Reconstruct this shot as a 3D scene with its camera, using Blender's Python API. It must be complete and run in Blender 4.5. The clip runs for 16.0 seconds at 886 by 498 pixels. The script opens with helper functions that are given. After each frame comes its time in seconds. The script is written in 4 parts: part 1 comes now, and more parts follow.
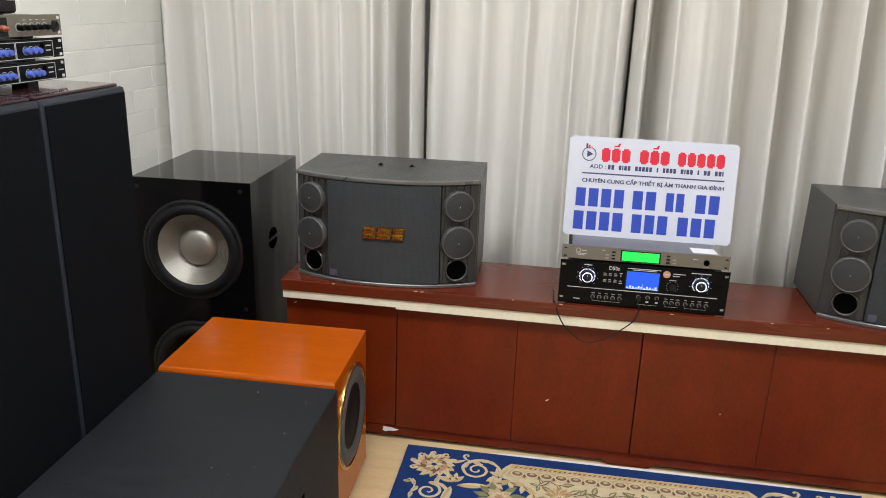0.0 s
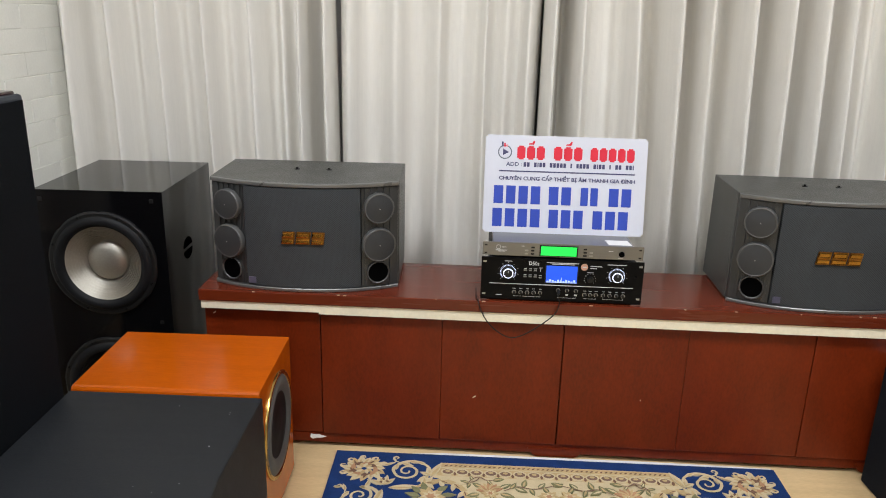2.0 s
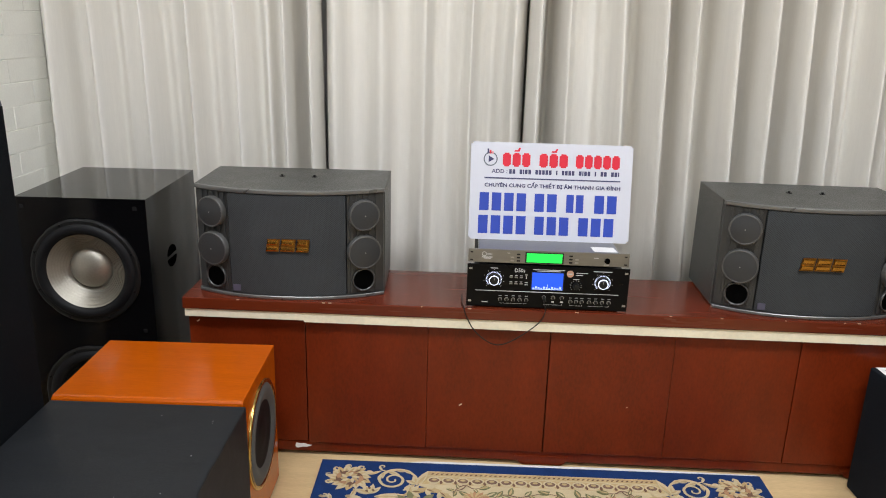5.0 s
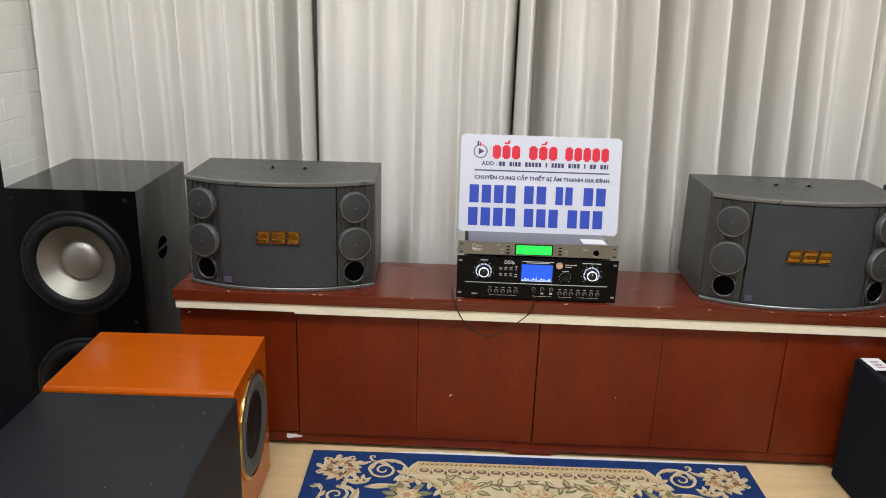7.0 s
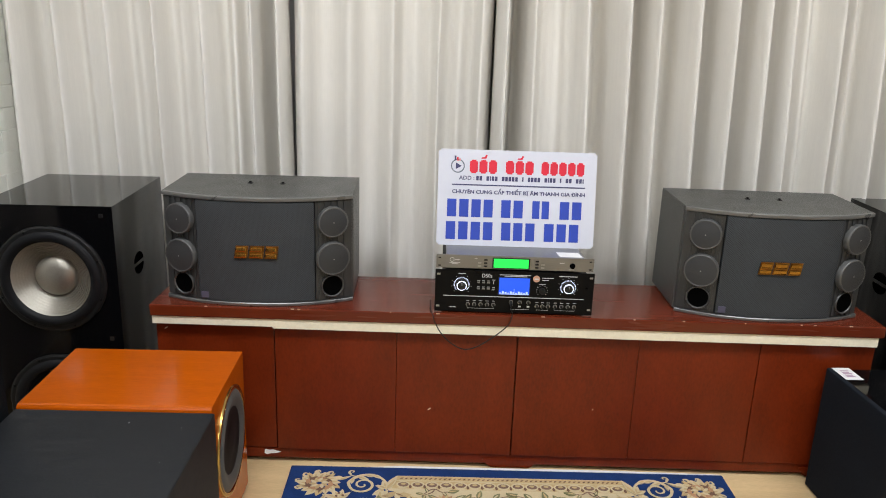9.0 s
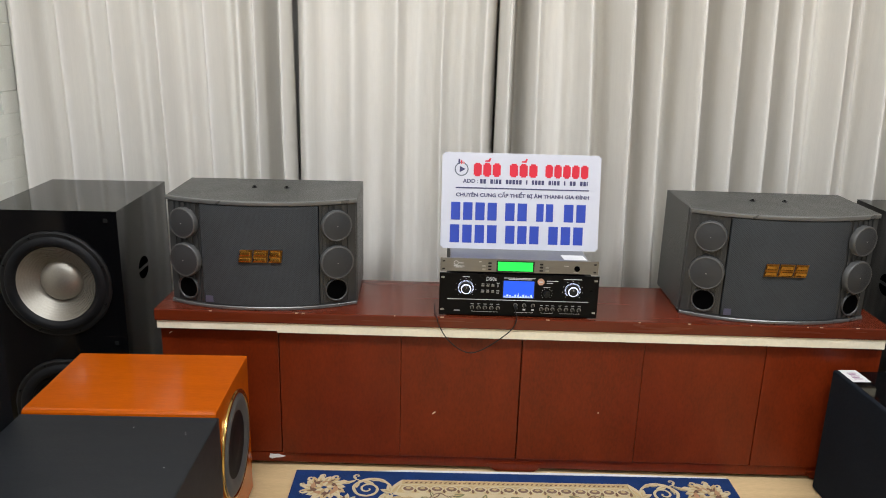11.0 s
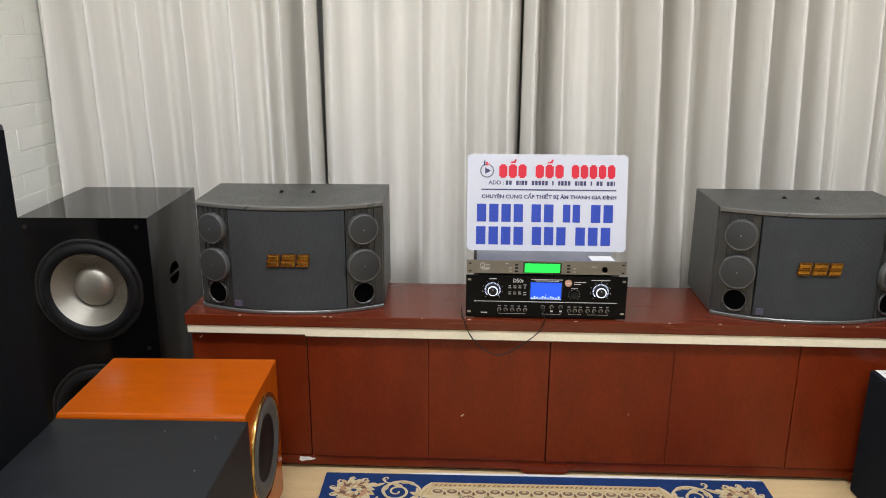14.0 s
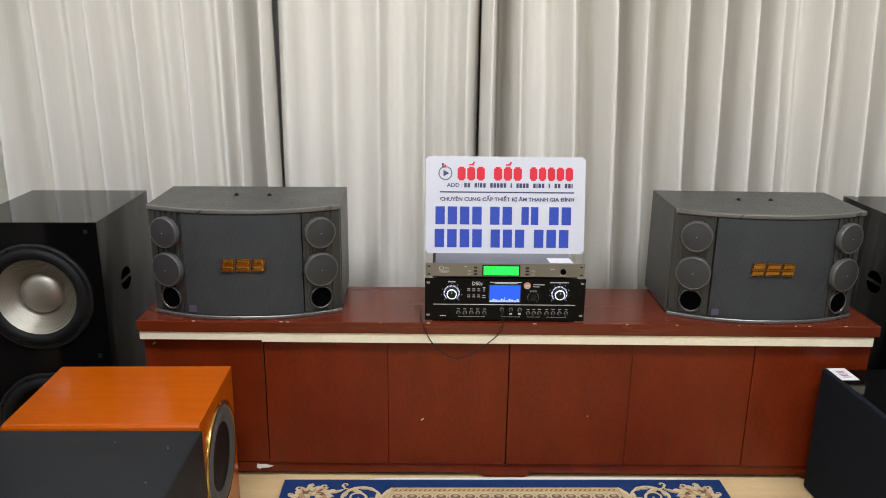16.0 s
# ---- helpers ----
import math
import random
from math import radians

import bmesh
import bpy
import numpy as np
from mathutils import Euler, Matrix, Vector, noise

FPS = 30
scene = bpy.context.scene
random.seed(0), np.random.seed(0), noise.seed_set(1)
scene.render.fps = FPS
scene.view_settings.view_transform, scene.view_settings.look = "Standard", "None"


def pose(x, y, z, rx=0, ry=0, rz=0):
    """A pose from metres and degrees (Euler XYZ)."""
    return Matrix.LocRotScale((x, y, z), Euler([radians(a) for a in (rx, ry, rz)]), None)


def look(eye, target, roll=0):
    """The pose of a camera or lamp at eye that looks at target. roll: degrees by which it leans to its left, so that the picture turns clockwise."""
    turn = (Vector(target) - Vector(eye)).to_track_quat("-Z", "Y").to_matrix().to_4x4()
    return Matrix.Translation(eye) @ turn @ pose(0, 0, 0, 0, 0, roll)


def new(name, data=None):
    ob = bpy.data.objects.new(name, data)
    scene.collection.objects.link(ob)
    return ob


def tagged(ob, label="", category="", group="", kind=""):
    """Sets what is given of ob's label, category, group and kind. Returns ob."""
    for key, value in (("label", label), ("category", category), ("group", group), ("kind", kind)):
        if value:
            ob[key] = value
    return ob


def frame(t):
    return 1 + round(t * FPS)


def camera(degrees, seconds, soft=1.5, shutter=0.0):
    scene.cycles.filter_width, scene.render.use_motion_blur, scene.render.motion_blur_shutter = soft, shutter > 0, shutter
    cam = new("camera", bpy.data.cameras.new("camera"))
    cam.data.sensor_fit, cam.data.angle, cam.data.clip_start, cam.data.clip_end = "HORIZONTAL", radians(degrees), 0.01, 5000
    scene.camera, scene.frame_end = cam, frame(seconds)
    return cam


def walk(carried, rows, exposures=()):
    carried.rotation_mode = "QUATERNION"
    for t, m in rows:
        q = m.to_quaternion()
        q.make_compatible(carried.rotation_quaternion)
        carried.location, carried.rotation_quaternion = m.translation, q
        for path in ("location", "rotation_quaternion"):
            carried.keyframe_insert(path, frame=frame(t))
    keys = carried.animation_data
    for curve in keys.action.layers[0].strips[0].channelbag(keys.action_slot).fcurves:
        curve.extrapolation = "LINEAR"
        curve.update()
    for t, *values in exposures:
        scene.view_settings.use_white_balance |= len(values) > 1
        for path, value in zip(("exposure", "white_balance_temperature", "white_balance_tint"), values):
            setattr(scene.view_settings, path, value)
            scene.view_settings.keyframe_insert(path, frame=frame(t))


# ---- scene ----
cam = camera(59.97, 16.0, soft=1.0)
PATH = [
    (0, (0.1526, -0.1497, 1.3885), (-0.1350, 1.6824, 0.7860), 1.92),
    (0.5, (0.1316, -0.1577, 1.3838), (-0.1262, 1.6819, 0.7906), 1.66),
    (1, (0.1292, -0.1728, 1.3869), (-0.0691, 1.6735, 0.7917), 1.57),
    (1.5, (0.1429, -0.1666, 1.3824), (0.0056, 1.6856, 0.7881), 1.48),
    (2, (0.1498, -0.1551, 1.3802), (0.0627, 1.7023, 0.7929), 1.45),
    (2.5, (0.1576, -0.1525, 1.3845), (0.0962, 1.7085, 0.8054), 1.49),
    (3, (0.1603, -0.1499, 1.3838), (0.0988, 1.7142, 0.8144), 1.54),
    (3.5, (0.1600, -0.1462, 1.3815), (0.0918, 1.7191, 0.8170), 1.66),
    (6, (0.1604, -0.1545, 1.3744), (0.1125, 1.7078, 0.7980), 1.60),
    (6.5, (0.1622, -0.1579, 1.3773), (0.1207, 1.7006, 0.7885), 1.68),
    (7, (0.1660, -0.1594, 1.3825), (0.1267, 1.6992, 0.7939), 1.79),
    (7.5, (0.1603, -0.1584, 1.3792), (0.1251, 1.7034, 0.8006), 2.01),
    (8, (0.1618, -0.1593, 1.3799), (0.1327, 1.7062, 0.8127), 2.18),
    (8.5, (0.1632, -0.1694, 1.3805), (0.1520, 1.6990, 0.8224), 2.13),
    (9, (0.1643, -0.1750, 1.3821), (0.1812, 1.6960, 0.8329), 2.01),
    (11.5, (0.1703, -0.1719, 1.3807), (0.1599, 1.7015, 0.8396), 1.28),
    (12, (0.1736, -0.1763, 1.3807), (0.1227, 1.6954, 0.8361), 1.09),
    (12.5, (0.1794, -0.1801, 1.3818), (0.0962, 1.6913, 0.8402), 0.82),
    (13, (0.1821, -0.1788, 1.3839), (0.0870, 1.6927, 0.8445), 0.60),
    (13.5, (0.1850, -0.1780, 1.3847), (0.0933, 1.6944, 0.8477), 0.38),
    (14, (0.1816, -0.1675, 1.3851), (0.1066, 1.7045, 0.8444), 0.29),
    (14.5, (0.1827, -0.1483, 1.3859), (0.1367, 1.7227, 0.8382), 0.43),
    (15, (0.1795, -0.1389, 1.3849), (0.1686, 1.7331, 0.8390), 0.65),
    (15.5, (0.1825, -0.1440, 1.3871), (0.1966, 1.7290, 0.8449), 0.82),
    (16, (0.1920, -0.1497, 1.3874), (0.2131, 1.7245, 0.8493), 0.74),
]
walk(cam, [(t, look(eye, target, roll)) for t, eye, target, roll in PATH])

# ---- world, lamps, exposure ----
world = bpy.data.worlds.new("room_dark")
world.use_nodes = True
scene.world = world
world.node_tree.nodes["Background"].inputs[0].default_value = (0.9, 0.95, 1.0, 1)
world.node_tree.nodes["Background"].inputs[1].default_value = 0.02
scene.view_settings.exposure = 0.0

CEILING = 2.75
LAMPS = [(-0.52, 0.86, 39), (1.62, 0.90, 40), (0.35, -1.3, 24)]
for lx, ly, watts in LAMPS:
    lamp = bpy.data.lights.new("ceiling_lamp", "AREA")
    lamp.shape, lamp.size, lamp.size_y, lamp.energy = "RECTANGLE", 1.15, 0.55, watts
    lamp.color = (0.905, 0.945, 1.0)
    lamp_ob = new("ceiling_lamp", lamp)
    lamp_ob.matrix_world = pose(lx, ly, CEILING - 0.05)


# ---- materials ----
def material(name, colour, rough=0.5, metal=0.0, var=0.10, scale=6.0, stretch=(1, 1, 1), bump=0.0, bump_scale=300.0,
             coat=0.0, second=None, rough_var=0.08, spec=0.5):
    m = bpy.data.materials.new(name)
    m.use_nodes = True
    n, l = m.node_tree.nodes, m.node_tree.links
    bsdf = n["Principled BSDF"]
    bsdf.inputs["Metallic"].default_value = metal
    bsdf.inputs["Specular IOR Level"].default_value = spec
    bsdf.inputs["Coat Weight"].default_value = coat
    bsdf.inputs["Coat Roughness"].default_value = 0.06
    tc = n.new("ShaderNodeTexCoord")
    mp = n.new("ShaderNodeMapping")
    mp.inputs["Scale"].default_value = stretch
    l.new(tc.outputs["Object"], mp.inputs["Vector"])
    big, fine = n.new("ShaderNodeTexNoise"), n.new("ShaderNodeTexNoise")
    big.inputs["Scale"].default_value, big.inputs["Detail"].default_value = scale, 3
    fine.inputs["Scale"].default_value, fine.inputs["Detail"].default_value = scale * 14, 4
    for t in (big, fine):
        l.new(mp.outputs["Vector"], t.inputs["Vector"])
    add = n.new("ShaderNodeMath")
    add.operation = "ADD"
    l.new(big.outputs["Fac"], add.inputs[0])
    l.new(fine.outputs["Fac"], add.inputs[1])
    rng = n.new("ShaderNodeMapRange")
    rng.inputs["From Min"].default_value, rng.inputs["From Max"].default_value = 0.6, 1.4
    l.new(add.outputs[0], rng.inputs["Value"])
    mix = n.new("ShaderNodeMix")
    mix.data_type = "RGBA"
    lo = second or [c * (1 - var) for c in colour]
    hi = [min(1, c * (1 + var)) for c in colour]
    mix.inputs[6].default_value, mix.inputs[7].default_value = (*lo, 1), (*hi, 1)
    l.new(rng.outputs[0], mix.inputs[0])
    l.new(mix.outputs[2], bsdf.inputs["Base Color"])
    rr = n.new("ShaderNodeMapRange")
    rr.inputs["To Min"].default_value, rr.inputs["To Max"].default_value = max(0.02, rough - rough_var), min(1, rough + rough_var)
    l.new(big.outputs["Fac"], rr.inputs["Value"])
    l.new(rr.outputs[0], bsdf.inputs["Roughness"])
    if bump:
        bn, bt = n.new("ShaderNodeBump"), n.new("ShaderNodeTexNoise")
        bt.inputs["Scale"].default_value = bump_scale
        l.new(mp.outputs["Vector"], bt.inputs["Vector"])
        l.new(bt.outputs["Fac"], bn.inputs["Height"])
        bn.inputs["Strength"].default_value, bn.inputs["Distance"].default_value = bump, 0.002
        l.new(bn.outputs["Normal"], bsdf.inputs["Normal"])
    return m


def mesh_cloth(name, dark, light, per_metre, rough=0.75):
    """Punched metal or woven cloth: a regular field of tiny holes."""
    m = bpy.data.materials.new(name)
    m.use_nodes = True
    n, l = m.node_tree.nodes, m.node_tree.links
    bsdf = n["Principled BSDF"]
    tc, mp, vo = n.new("ShaderNodeTexCoord"), n.new("ShaderNodeMapping"), n.new("ShaderNodeTexVoronoi")
    mp.inputs["Scale"].default_value = (1.0, 0.02, 1.15)
    mp.inputs["Rotation"].default_value = (0, radians(45), 0)
    l.new(tc.outputs["Object"], mp.inputs["Vector"])
    l.new(mp.outputs["Vector"], vo.inputs["Vector"])
    vo.inputs["Scale"].default_value, vo.inputs["Randomness"].default_value = per_metre, 0.04
    noise_big = n.new("ShaderNodeTexNoise")
    noise_big.inputs["Scale"].default_value = 9
    l.new(tc.outputs["Object"], noise_big.inputs["Vector"])
    rng = n.new("ShaderNodeMapRange")
    rng.inputs["From Min"].default_value, rng.inputs["From Max"].default_value = 0.24, 0.52
    l.new(vo.outputs["Distance"], rng.inputs["Value"])
    mix, wear = n.new("ShaderNodeMix"), n.new("ShaderNodeMix")
    mix.data_type = wear.data_type = "RGBA"
    mix.inputs[6].default_value, mix.inputs[7].default_value = (*dark, 1), (*light, 1)
    l.new(rng.outputs[0], mix.inputs[0])
    wear.blend_type = "MULTIPLY"
    wear.inputs[0].default_value = 0.35
    l.new(mix.outputs[2], wear.inputs[6])
    l.new(noise_big.outputs["Fac"], wear.inputs[7])
    l.new(wear.outputs[2], bsdf.inputs["Base Color"])
    bsdf.inputs["Roughness"].default_value = rough
    bn = n.new("ShaderNodeBump")
    bn.inputs["Strength"].default_value, bn.inputs["Distance"].default_value = 0.4, 0.001
    l.new(rng.outputs[0], bn.inputs["Height"])
    l.new(bn.outputs["Normal"], bsdf.inputs["Normal"])
    return m


def glow(name, colour, strength):
    m = bpy.data.materials.new(name)
    m.use_nodes = True
    b = m.node_tree.nodes["Principled BSDF"]
    b.inputs["Base Color"].default_value = (*[c * 0.3 for c in colour], 1)
    b.inputs["Emission Color"].default_value = (*colour, 1)
    b.inputs["Emission Strength"].default_value = strength
    return m


def brick_paint():
    """White paint, a little different from brick to brick."""
    m = material("white_brick_paint", (0.92, 0.91, 0.845), 0.5, var=0.05, scale=9, bump=0.12, bump_scale=45)
    n, l = m.node_tree.nodes, m.node_tree.links
    info, rng, mul = n.new("ShaderNodeObjectInfo"), n.new("ShaderNodeMapRange"), n.new("ShaderNodeMix")
    rng.inputs["To Min"].default_value, rng.inputs["To Max"].default_value = 0.95, 1.0
    l.new(info.outputs["Random"], rng.inputs["Value"])
    mul.data_type, mul.blend_type = "RGBA", "MULTIPLY"
    mul.inputs[0].default_value = 1.0
    old = n["Principled BSDF"].inputs["Base Color"].links[0].from_socket
    l.new(old, mul.inputs[6])
    l.new(rng.outputs[0], mul.inputs[7])
    l.new(mul.outputs[2], n["Principled BSDF"].inputs["Base Color"])
    return m


MAHOGANY = material("mahogany_varnish", (0.150, 0.0180, 0.0030), 0.36, var=0.27, scale=4, stretch=(3, 3, 1.3), bump=0.12, bump_scale=25, spec=0.3)
MAHOGANY_TOP = material("mahogany_top_varnish", (0.118, 0.018, 0.006), 0.25, var=0.09, scale=5, stretch=(0.6, 9, 9), bump=0.08, bump_scale=25, coat=0.08, spec=0.4)
CREAM_EDGE = material("cream_board", (0.86, 0.78, 0.60), 0.5, var=0.08, scale=8)
ORANGE_WOOD = material("cherry_lacquer", (0.43, 0.078, 0.0012), 0.22, var=0.14, scale=4, stretch=(0.8, 5, 5), coat=0.12, rough_var=0.05, spec=0.25)
PIANO = material("black_piano_lacquer", (0.0026, 0.0026, 0.0031), 0.09, var=0.2, scale=3, rough_var=0.03, spec=0.32)
VINYL = material("black_ash_vinyl", (0.0105, 0.0118, 0.0138), 0.50, var=0.24, scale=6, stretch=(1, 7, 7), bump=0.3, bump_scale=90, spec=0.32)
NAVY_CLOTH = material("dark_grille_cloth", (0.0036, 0.0046, 0.0062), 0.9, var=0.3, scale=8, bump=0.4, bump_scale=900, spec=0.12)
BLUE_EDGE = material("slate_edge_foil", (0.017, 0.022, 0.031), 0.42, var=0.2, scale=10)
ROSEWOOD = material("dark_rosewood_gloss", (0.030, 0.010, 0.010), 0.16, var=0.35, scale=4, stretch=(6, 0.8, 6), coat=0.5)
GREY_PAINT = material("textured_grey_paint", (0.052, 0.053, 0.050), 0.37, var=0.10, scale=14, bump=0.35, bump_scale=700)
NAVY_FRONT = material("navy_grille_cloth", (0.0085, 0.011, 0.0155), 0.9, var=0.3, scale=8, bump=0.4, bump_scale=900, spec=0.12)
LIP_GREY = material("satin_grey_lip", (0.155, 0.155, 0.15), 0.30, metal=0.5, var=0.08, scale=20)
GREY_LIGHT = material("satin_grey_trim", (0.095, 0.095, 0.092), 0.38, metal=0.3, var=0.08, scale=20)
DARK_PANEL = material("charcoal_moulding", (0.033, 0.034, 0.034), 0.38, var=0.12, scale=14)
GRILLE = mesh_cloth("grey_speaker_cloth", (0.003, 0.0036, 0.0044), (0.045, 0.052, 0.058), 200)
DOME_MESH = mesh_cloth("dome_wire_mesh", (0.010, 0.011, 0.012), (0.036, 0.038, 0.041), 420, rough=0.5)
HOLE = material("port_black", (0.002, 0.002, 0.002), 0.9, spec=0.0)
CHIP = material("bare_wood_chip", (0.46, 0.34, 0.23), 0.6)
PORT_RIM = material("port_flare_grey", (0.075, 0.075, 0.075), 0.26, metal=0.4, var=0.1, scale=20)
GOLD = material("polished_gold", (0.50, 0.27, 0.055), 0.22, metal=1.0, var=0.25, scale=40)
GOLD_DARK = material("shaded_gold", (0.30, 0.15, 0.035), 0.3, metal=1.0, var=0.25, scale=40)
BRASS_RING = material("gold_ring", (0.62, 0.42, 0.13), 0.24, metal=1.0, var=0.12, scale=20)
SILVER = material("silver_cone", (0.42, 0.395, 0.34), 0.44, metal=0.85, var=0.10, scale=12)
RUBBER = material("rubber_surround", (0.008, 0.008, 0.009), 0.55, var=0.2, scale=15, spec=0.18)
CONE_GREY = material("grey_cone", (0.085, 0.090, 0.088), 0.5, var=0.2, scale=10)
BLACK_METAL = material("black_faceplate", (0.0028, 0.0028, 0.0032), 0.30, var=0.15, scale=12, spec=0.12)
BLACK_PLASTIC = material("black_plastic", (0.008, 0.008, 0.008), 0.45, var=0.2, scale=20, spec=0.3)
STEEL = material("bare_steel", (0.42, 0.41, 0.39), 0.35, metal=0.8, var=0.1, scale=20)
CHAMPAGNE = material("champagne_aluminium", (0.25, 0.243, 0.228), 0.36, metal=0.75, var=0.08, scale=4, stretch=(1, 20, 20))
OLIVE_METAL = material("olive_grey_metal", (0.22, 0.20, 0.155), 0.4, metal=0.5, var=0.1, scale=8)
LID_GREY = material("unit_lid_grey", (0.22, 0.22, 0.225), 0.4, metal=0.5, var=0.1, scale=8)
PRINT_WHITE = material("white_print", (0.62, 0.62, 0.62), 0.5)
SIGN_WHITE = material("sign_board_white", (0.61, 0.625, 0.705), 0.42, var=0.02, scale=5)
SIGN_RED = material("sign_red", (0.66, 0.020, 0.045), 0.45, var=0.04)
SIGN_BLUE = material("sign_blue", (0.028, 0.065, 0.42), 0.45, var=0.05)
SIGN_NAVY = material("sign_navy", (0.055, 0.055, 0.14), 0.45, var=0.05)
SIGN_GREY = material("sign_grey", (0.14, 0.16, 0.20), 0.45, var=0.05)
SIGN_PINK = material("sign_pink", (0.70, 0.28, 0.30), 0.45, var=0.05)
PAPER = material("white_paper", (0.74, 0.73, 0.72), 0.7, var=0.05, scale=30)
KNOB_BLUE = material("blue_knob", (0.085, 0.135, 0.50), 0.4, var=0.08, scale=40)
ORANGE_PLUG = material("orange_plug", (0.34, 0.10, 0.06), 0.4)
BRICK_PAINT = brick_paint()
MORTAR = material("painted_mortar", (0.88, 0.87, 0.81), 0.7, var=0.08, scale=20, bump=0.5, bump_scale=90)
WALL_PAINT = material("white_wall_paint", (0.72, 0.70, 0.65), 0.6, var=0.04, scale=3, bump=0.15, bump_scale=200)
# unseen walls and ceiling: colours darkened to weaken bounce light on the curtains
FAR_WALL = material("dimmed_unseen_wall", (0.36, 0.34, 0.31), 0.65, var=0.05, scale=3, bump=0.15, bump_scale=200)
CEIL_PAINT = material("dimmed_ceiling_paint", (0.62, 0.61, 0.59), 0.7, var=0.03, scale=3)
CURTAIN = material("ivory_curtain_cloth", (0.77, 0.742, 0.687), 0.62, var=0.05, scale=3, stretch=(14, 14, 0.5), bump=0.2, bump_scale=500, spec=0.35)
FLOOR_WOOD = material("pale_maple_floor", (0.68, 0.50, 0.27), 0.36, var=0.12, scale=3, stretch=(1.2, 9, 1), second=(0.58, 0.41, 0.21), bump=0.08, bump_scale=60)
RUG_BLUE = material("rug_royal_blue", (0.014, 0.038, 0.135), 0.95, var=0.25, scale=25, bump=0.8, bump_scale=700, spec=0.1)
RUG_CREAM = material("rug_cream", (0.58, 0.48, 0.30), 0.95, var=0.14, scale=25, bump=0.8, bump_scale=700, spec=0.1)
RUG_GOLD = material("rug_gold", (0.50, 0.37, 0.19), 0.95, var=0.22, scale=40, bump=0.8, bump_scale=700, spec=0.1)
RUG_BROWN = material("rug_brown", (0.17, 0.095, 0.065), 0.95, var=0.3, scale=40, spec=0.1)
RUG_PINK = material("rug_rose", (0.42, 0.235, 0.13), 0.95, var=0.3, scale=40, spec=0.1)
RUG_MAUVE = material("rug_mauve", (0.20, 0.125, 0.09), 0.95, var=0.3, scale=40, spec=0.1)
RUG_GREEN = material("rug_olive", (0.20, 0.195, 0.10), 0.95, var=0.35, scale=40, spec=0.1)
SCREEN_GREEN = glow("green_display", (0.02, 0.90, 0.10), 0.95)
SCREEN_BLUE = glow("blue_display", (0.016, 0.10, 0.82), 1.0)
SCREEN_PALE = glow("pale_display_marks", (0.55, 0.70, 1.0), 1.0)
LED_WHITE = glow("white_leds", (0.75, 0.80, 1.0), 2.2)
LED_TICK = glow("tick_leds", (0.70, 0.75, 1.0), 1.2)
LAMP_PANEL = glow("lamp_diffuser", (0.94, 0.955, 1.0), 4.0)


# ---- helpers of this scene ----
def thing(name, m, label, category, group="", kind=""):
    ob = new(name)
    ob.empty_display_size = 0.05
    ob.matrix_world = m
    return tagged(ob, label, category, group, kind)


def part(name, bm, mat, parent, label="", smooth=False):
    me = bpy.data.meshes.new(name)
    if smooth:
        for f in bm.faces:
            f.smooth = True
    bm.normal_update()
    bm.to_mesh(me)
    bm.free()
    me.materials.append(mat)
    ob = new(name, me)
    ob.parent = parent
    if label:
        ob["label"] = label
    return ob


def solid(name, bm, mat, label, category, group="", kind="", smooth=False):
    ob = part(name, bm, mat, None, smooth=smooth)
    return tagged(ob, label, category, group, kind)


def add_box(bm, x0, x1, y0, y1, z0, z1, bevel=0.0, seg=2):
    res = bmesh.ops.create_cube(bm, size=1.0)
    vs = res["verts"]
    for v in vs:
        v.co = Vector(((x0 + x1) / 2 + v.co.x * (x1 - x0), (y0 + y1) / 2 + v.co.y * (y1 - y0), (z0 + z1) / 2 + v.co.z * (z1 - z0)))
    if bevel:
        es = list({e for v in vs for e in v.link_edges})
        bmesh.ops.bevel(bm, geom=es, offset=bevel, segments=seg, affect="EDGES", profile=0.6)
    return bm


def box(x0, x1, y0, y1, z0, z1, bevel=0.0, seg=2):
    return add_box(bmesh.new(), x0, x1, y0, y1, z0, z1, bevel, seg)


def prism(points, z0, z1, bevel=0.0, bm=None):
    """A plan outline raised from z0 to z1."""
    bm = bm or bmesh.new()
    lo = [bm.verts.new((x, y, z0)) for x, y in points]
    hi = [bm.verts.new((x, y, z1)) for x, y in points]
    n = len(points)
    faces = [bm.faces.new(lo[::-1]), bm.faces.new(hi)]
    for i in range(n):
        faces.append(bm.faces.new((lo[i], lo[(i + 1) % n], hi[(i + 1) % n], hi[i])))
    bmesh.ops.recalc_face_normals(bm, faces=faces)
    if bevel:
        bmesh.ops.bevel(bm, geom=list({e for f in faces[:2] for e in f.edges}), offset=bevel, segments=2, affect="EDGES")
    return bm


def band(xs, near, far, z0, z1, round_by=0.002):
    """A curved bar between two plan curves near(x) and far(x), its near edges eased."""
    bm = bmesh.new()
    rows = []
    for x in xs:
        a, b, e = near(x), far(x), round_by
        rows.append([bm.verts.new((x, y, z)) for y, z in ((b, z0), (a + e, z0), (a, z0 + e), (a, z1 - e), (a + e, z1), (b, z1))])
    for p, q in zip(rows, rows[1:]):
        for k in range(6):
            bm.faces.new((p[k], q[k], q[(k + 1) % 6], p[(k + 1) % 6]))
    bm.faces.new(rows[0])
    bm.faces.new(rows[-1][::-1])
    bmesh.ops.recalc_face_normals(bm, faces=bm.faces)
    return bm


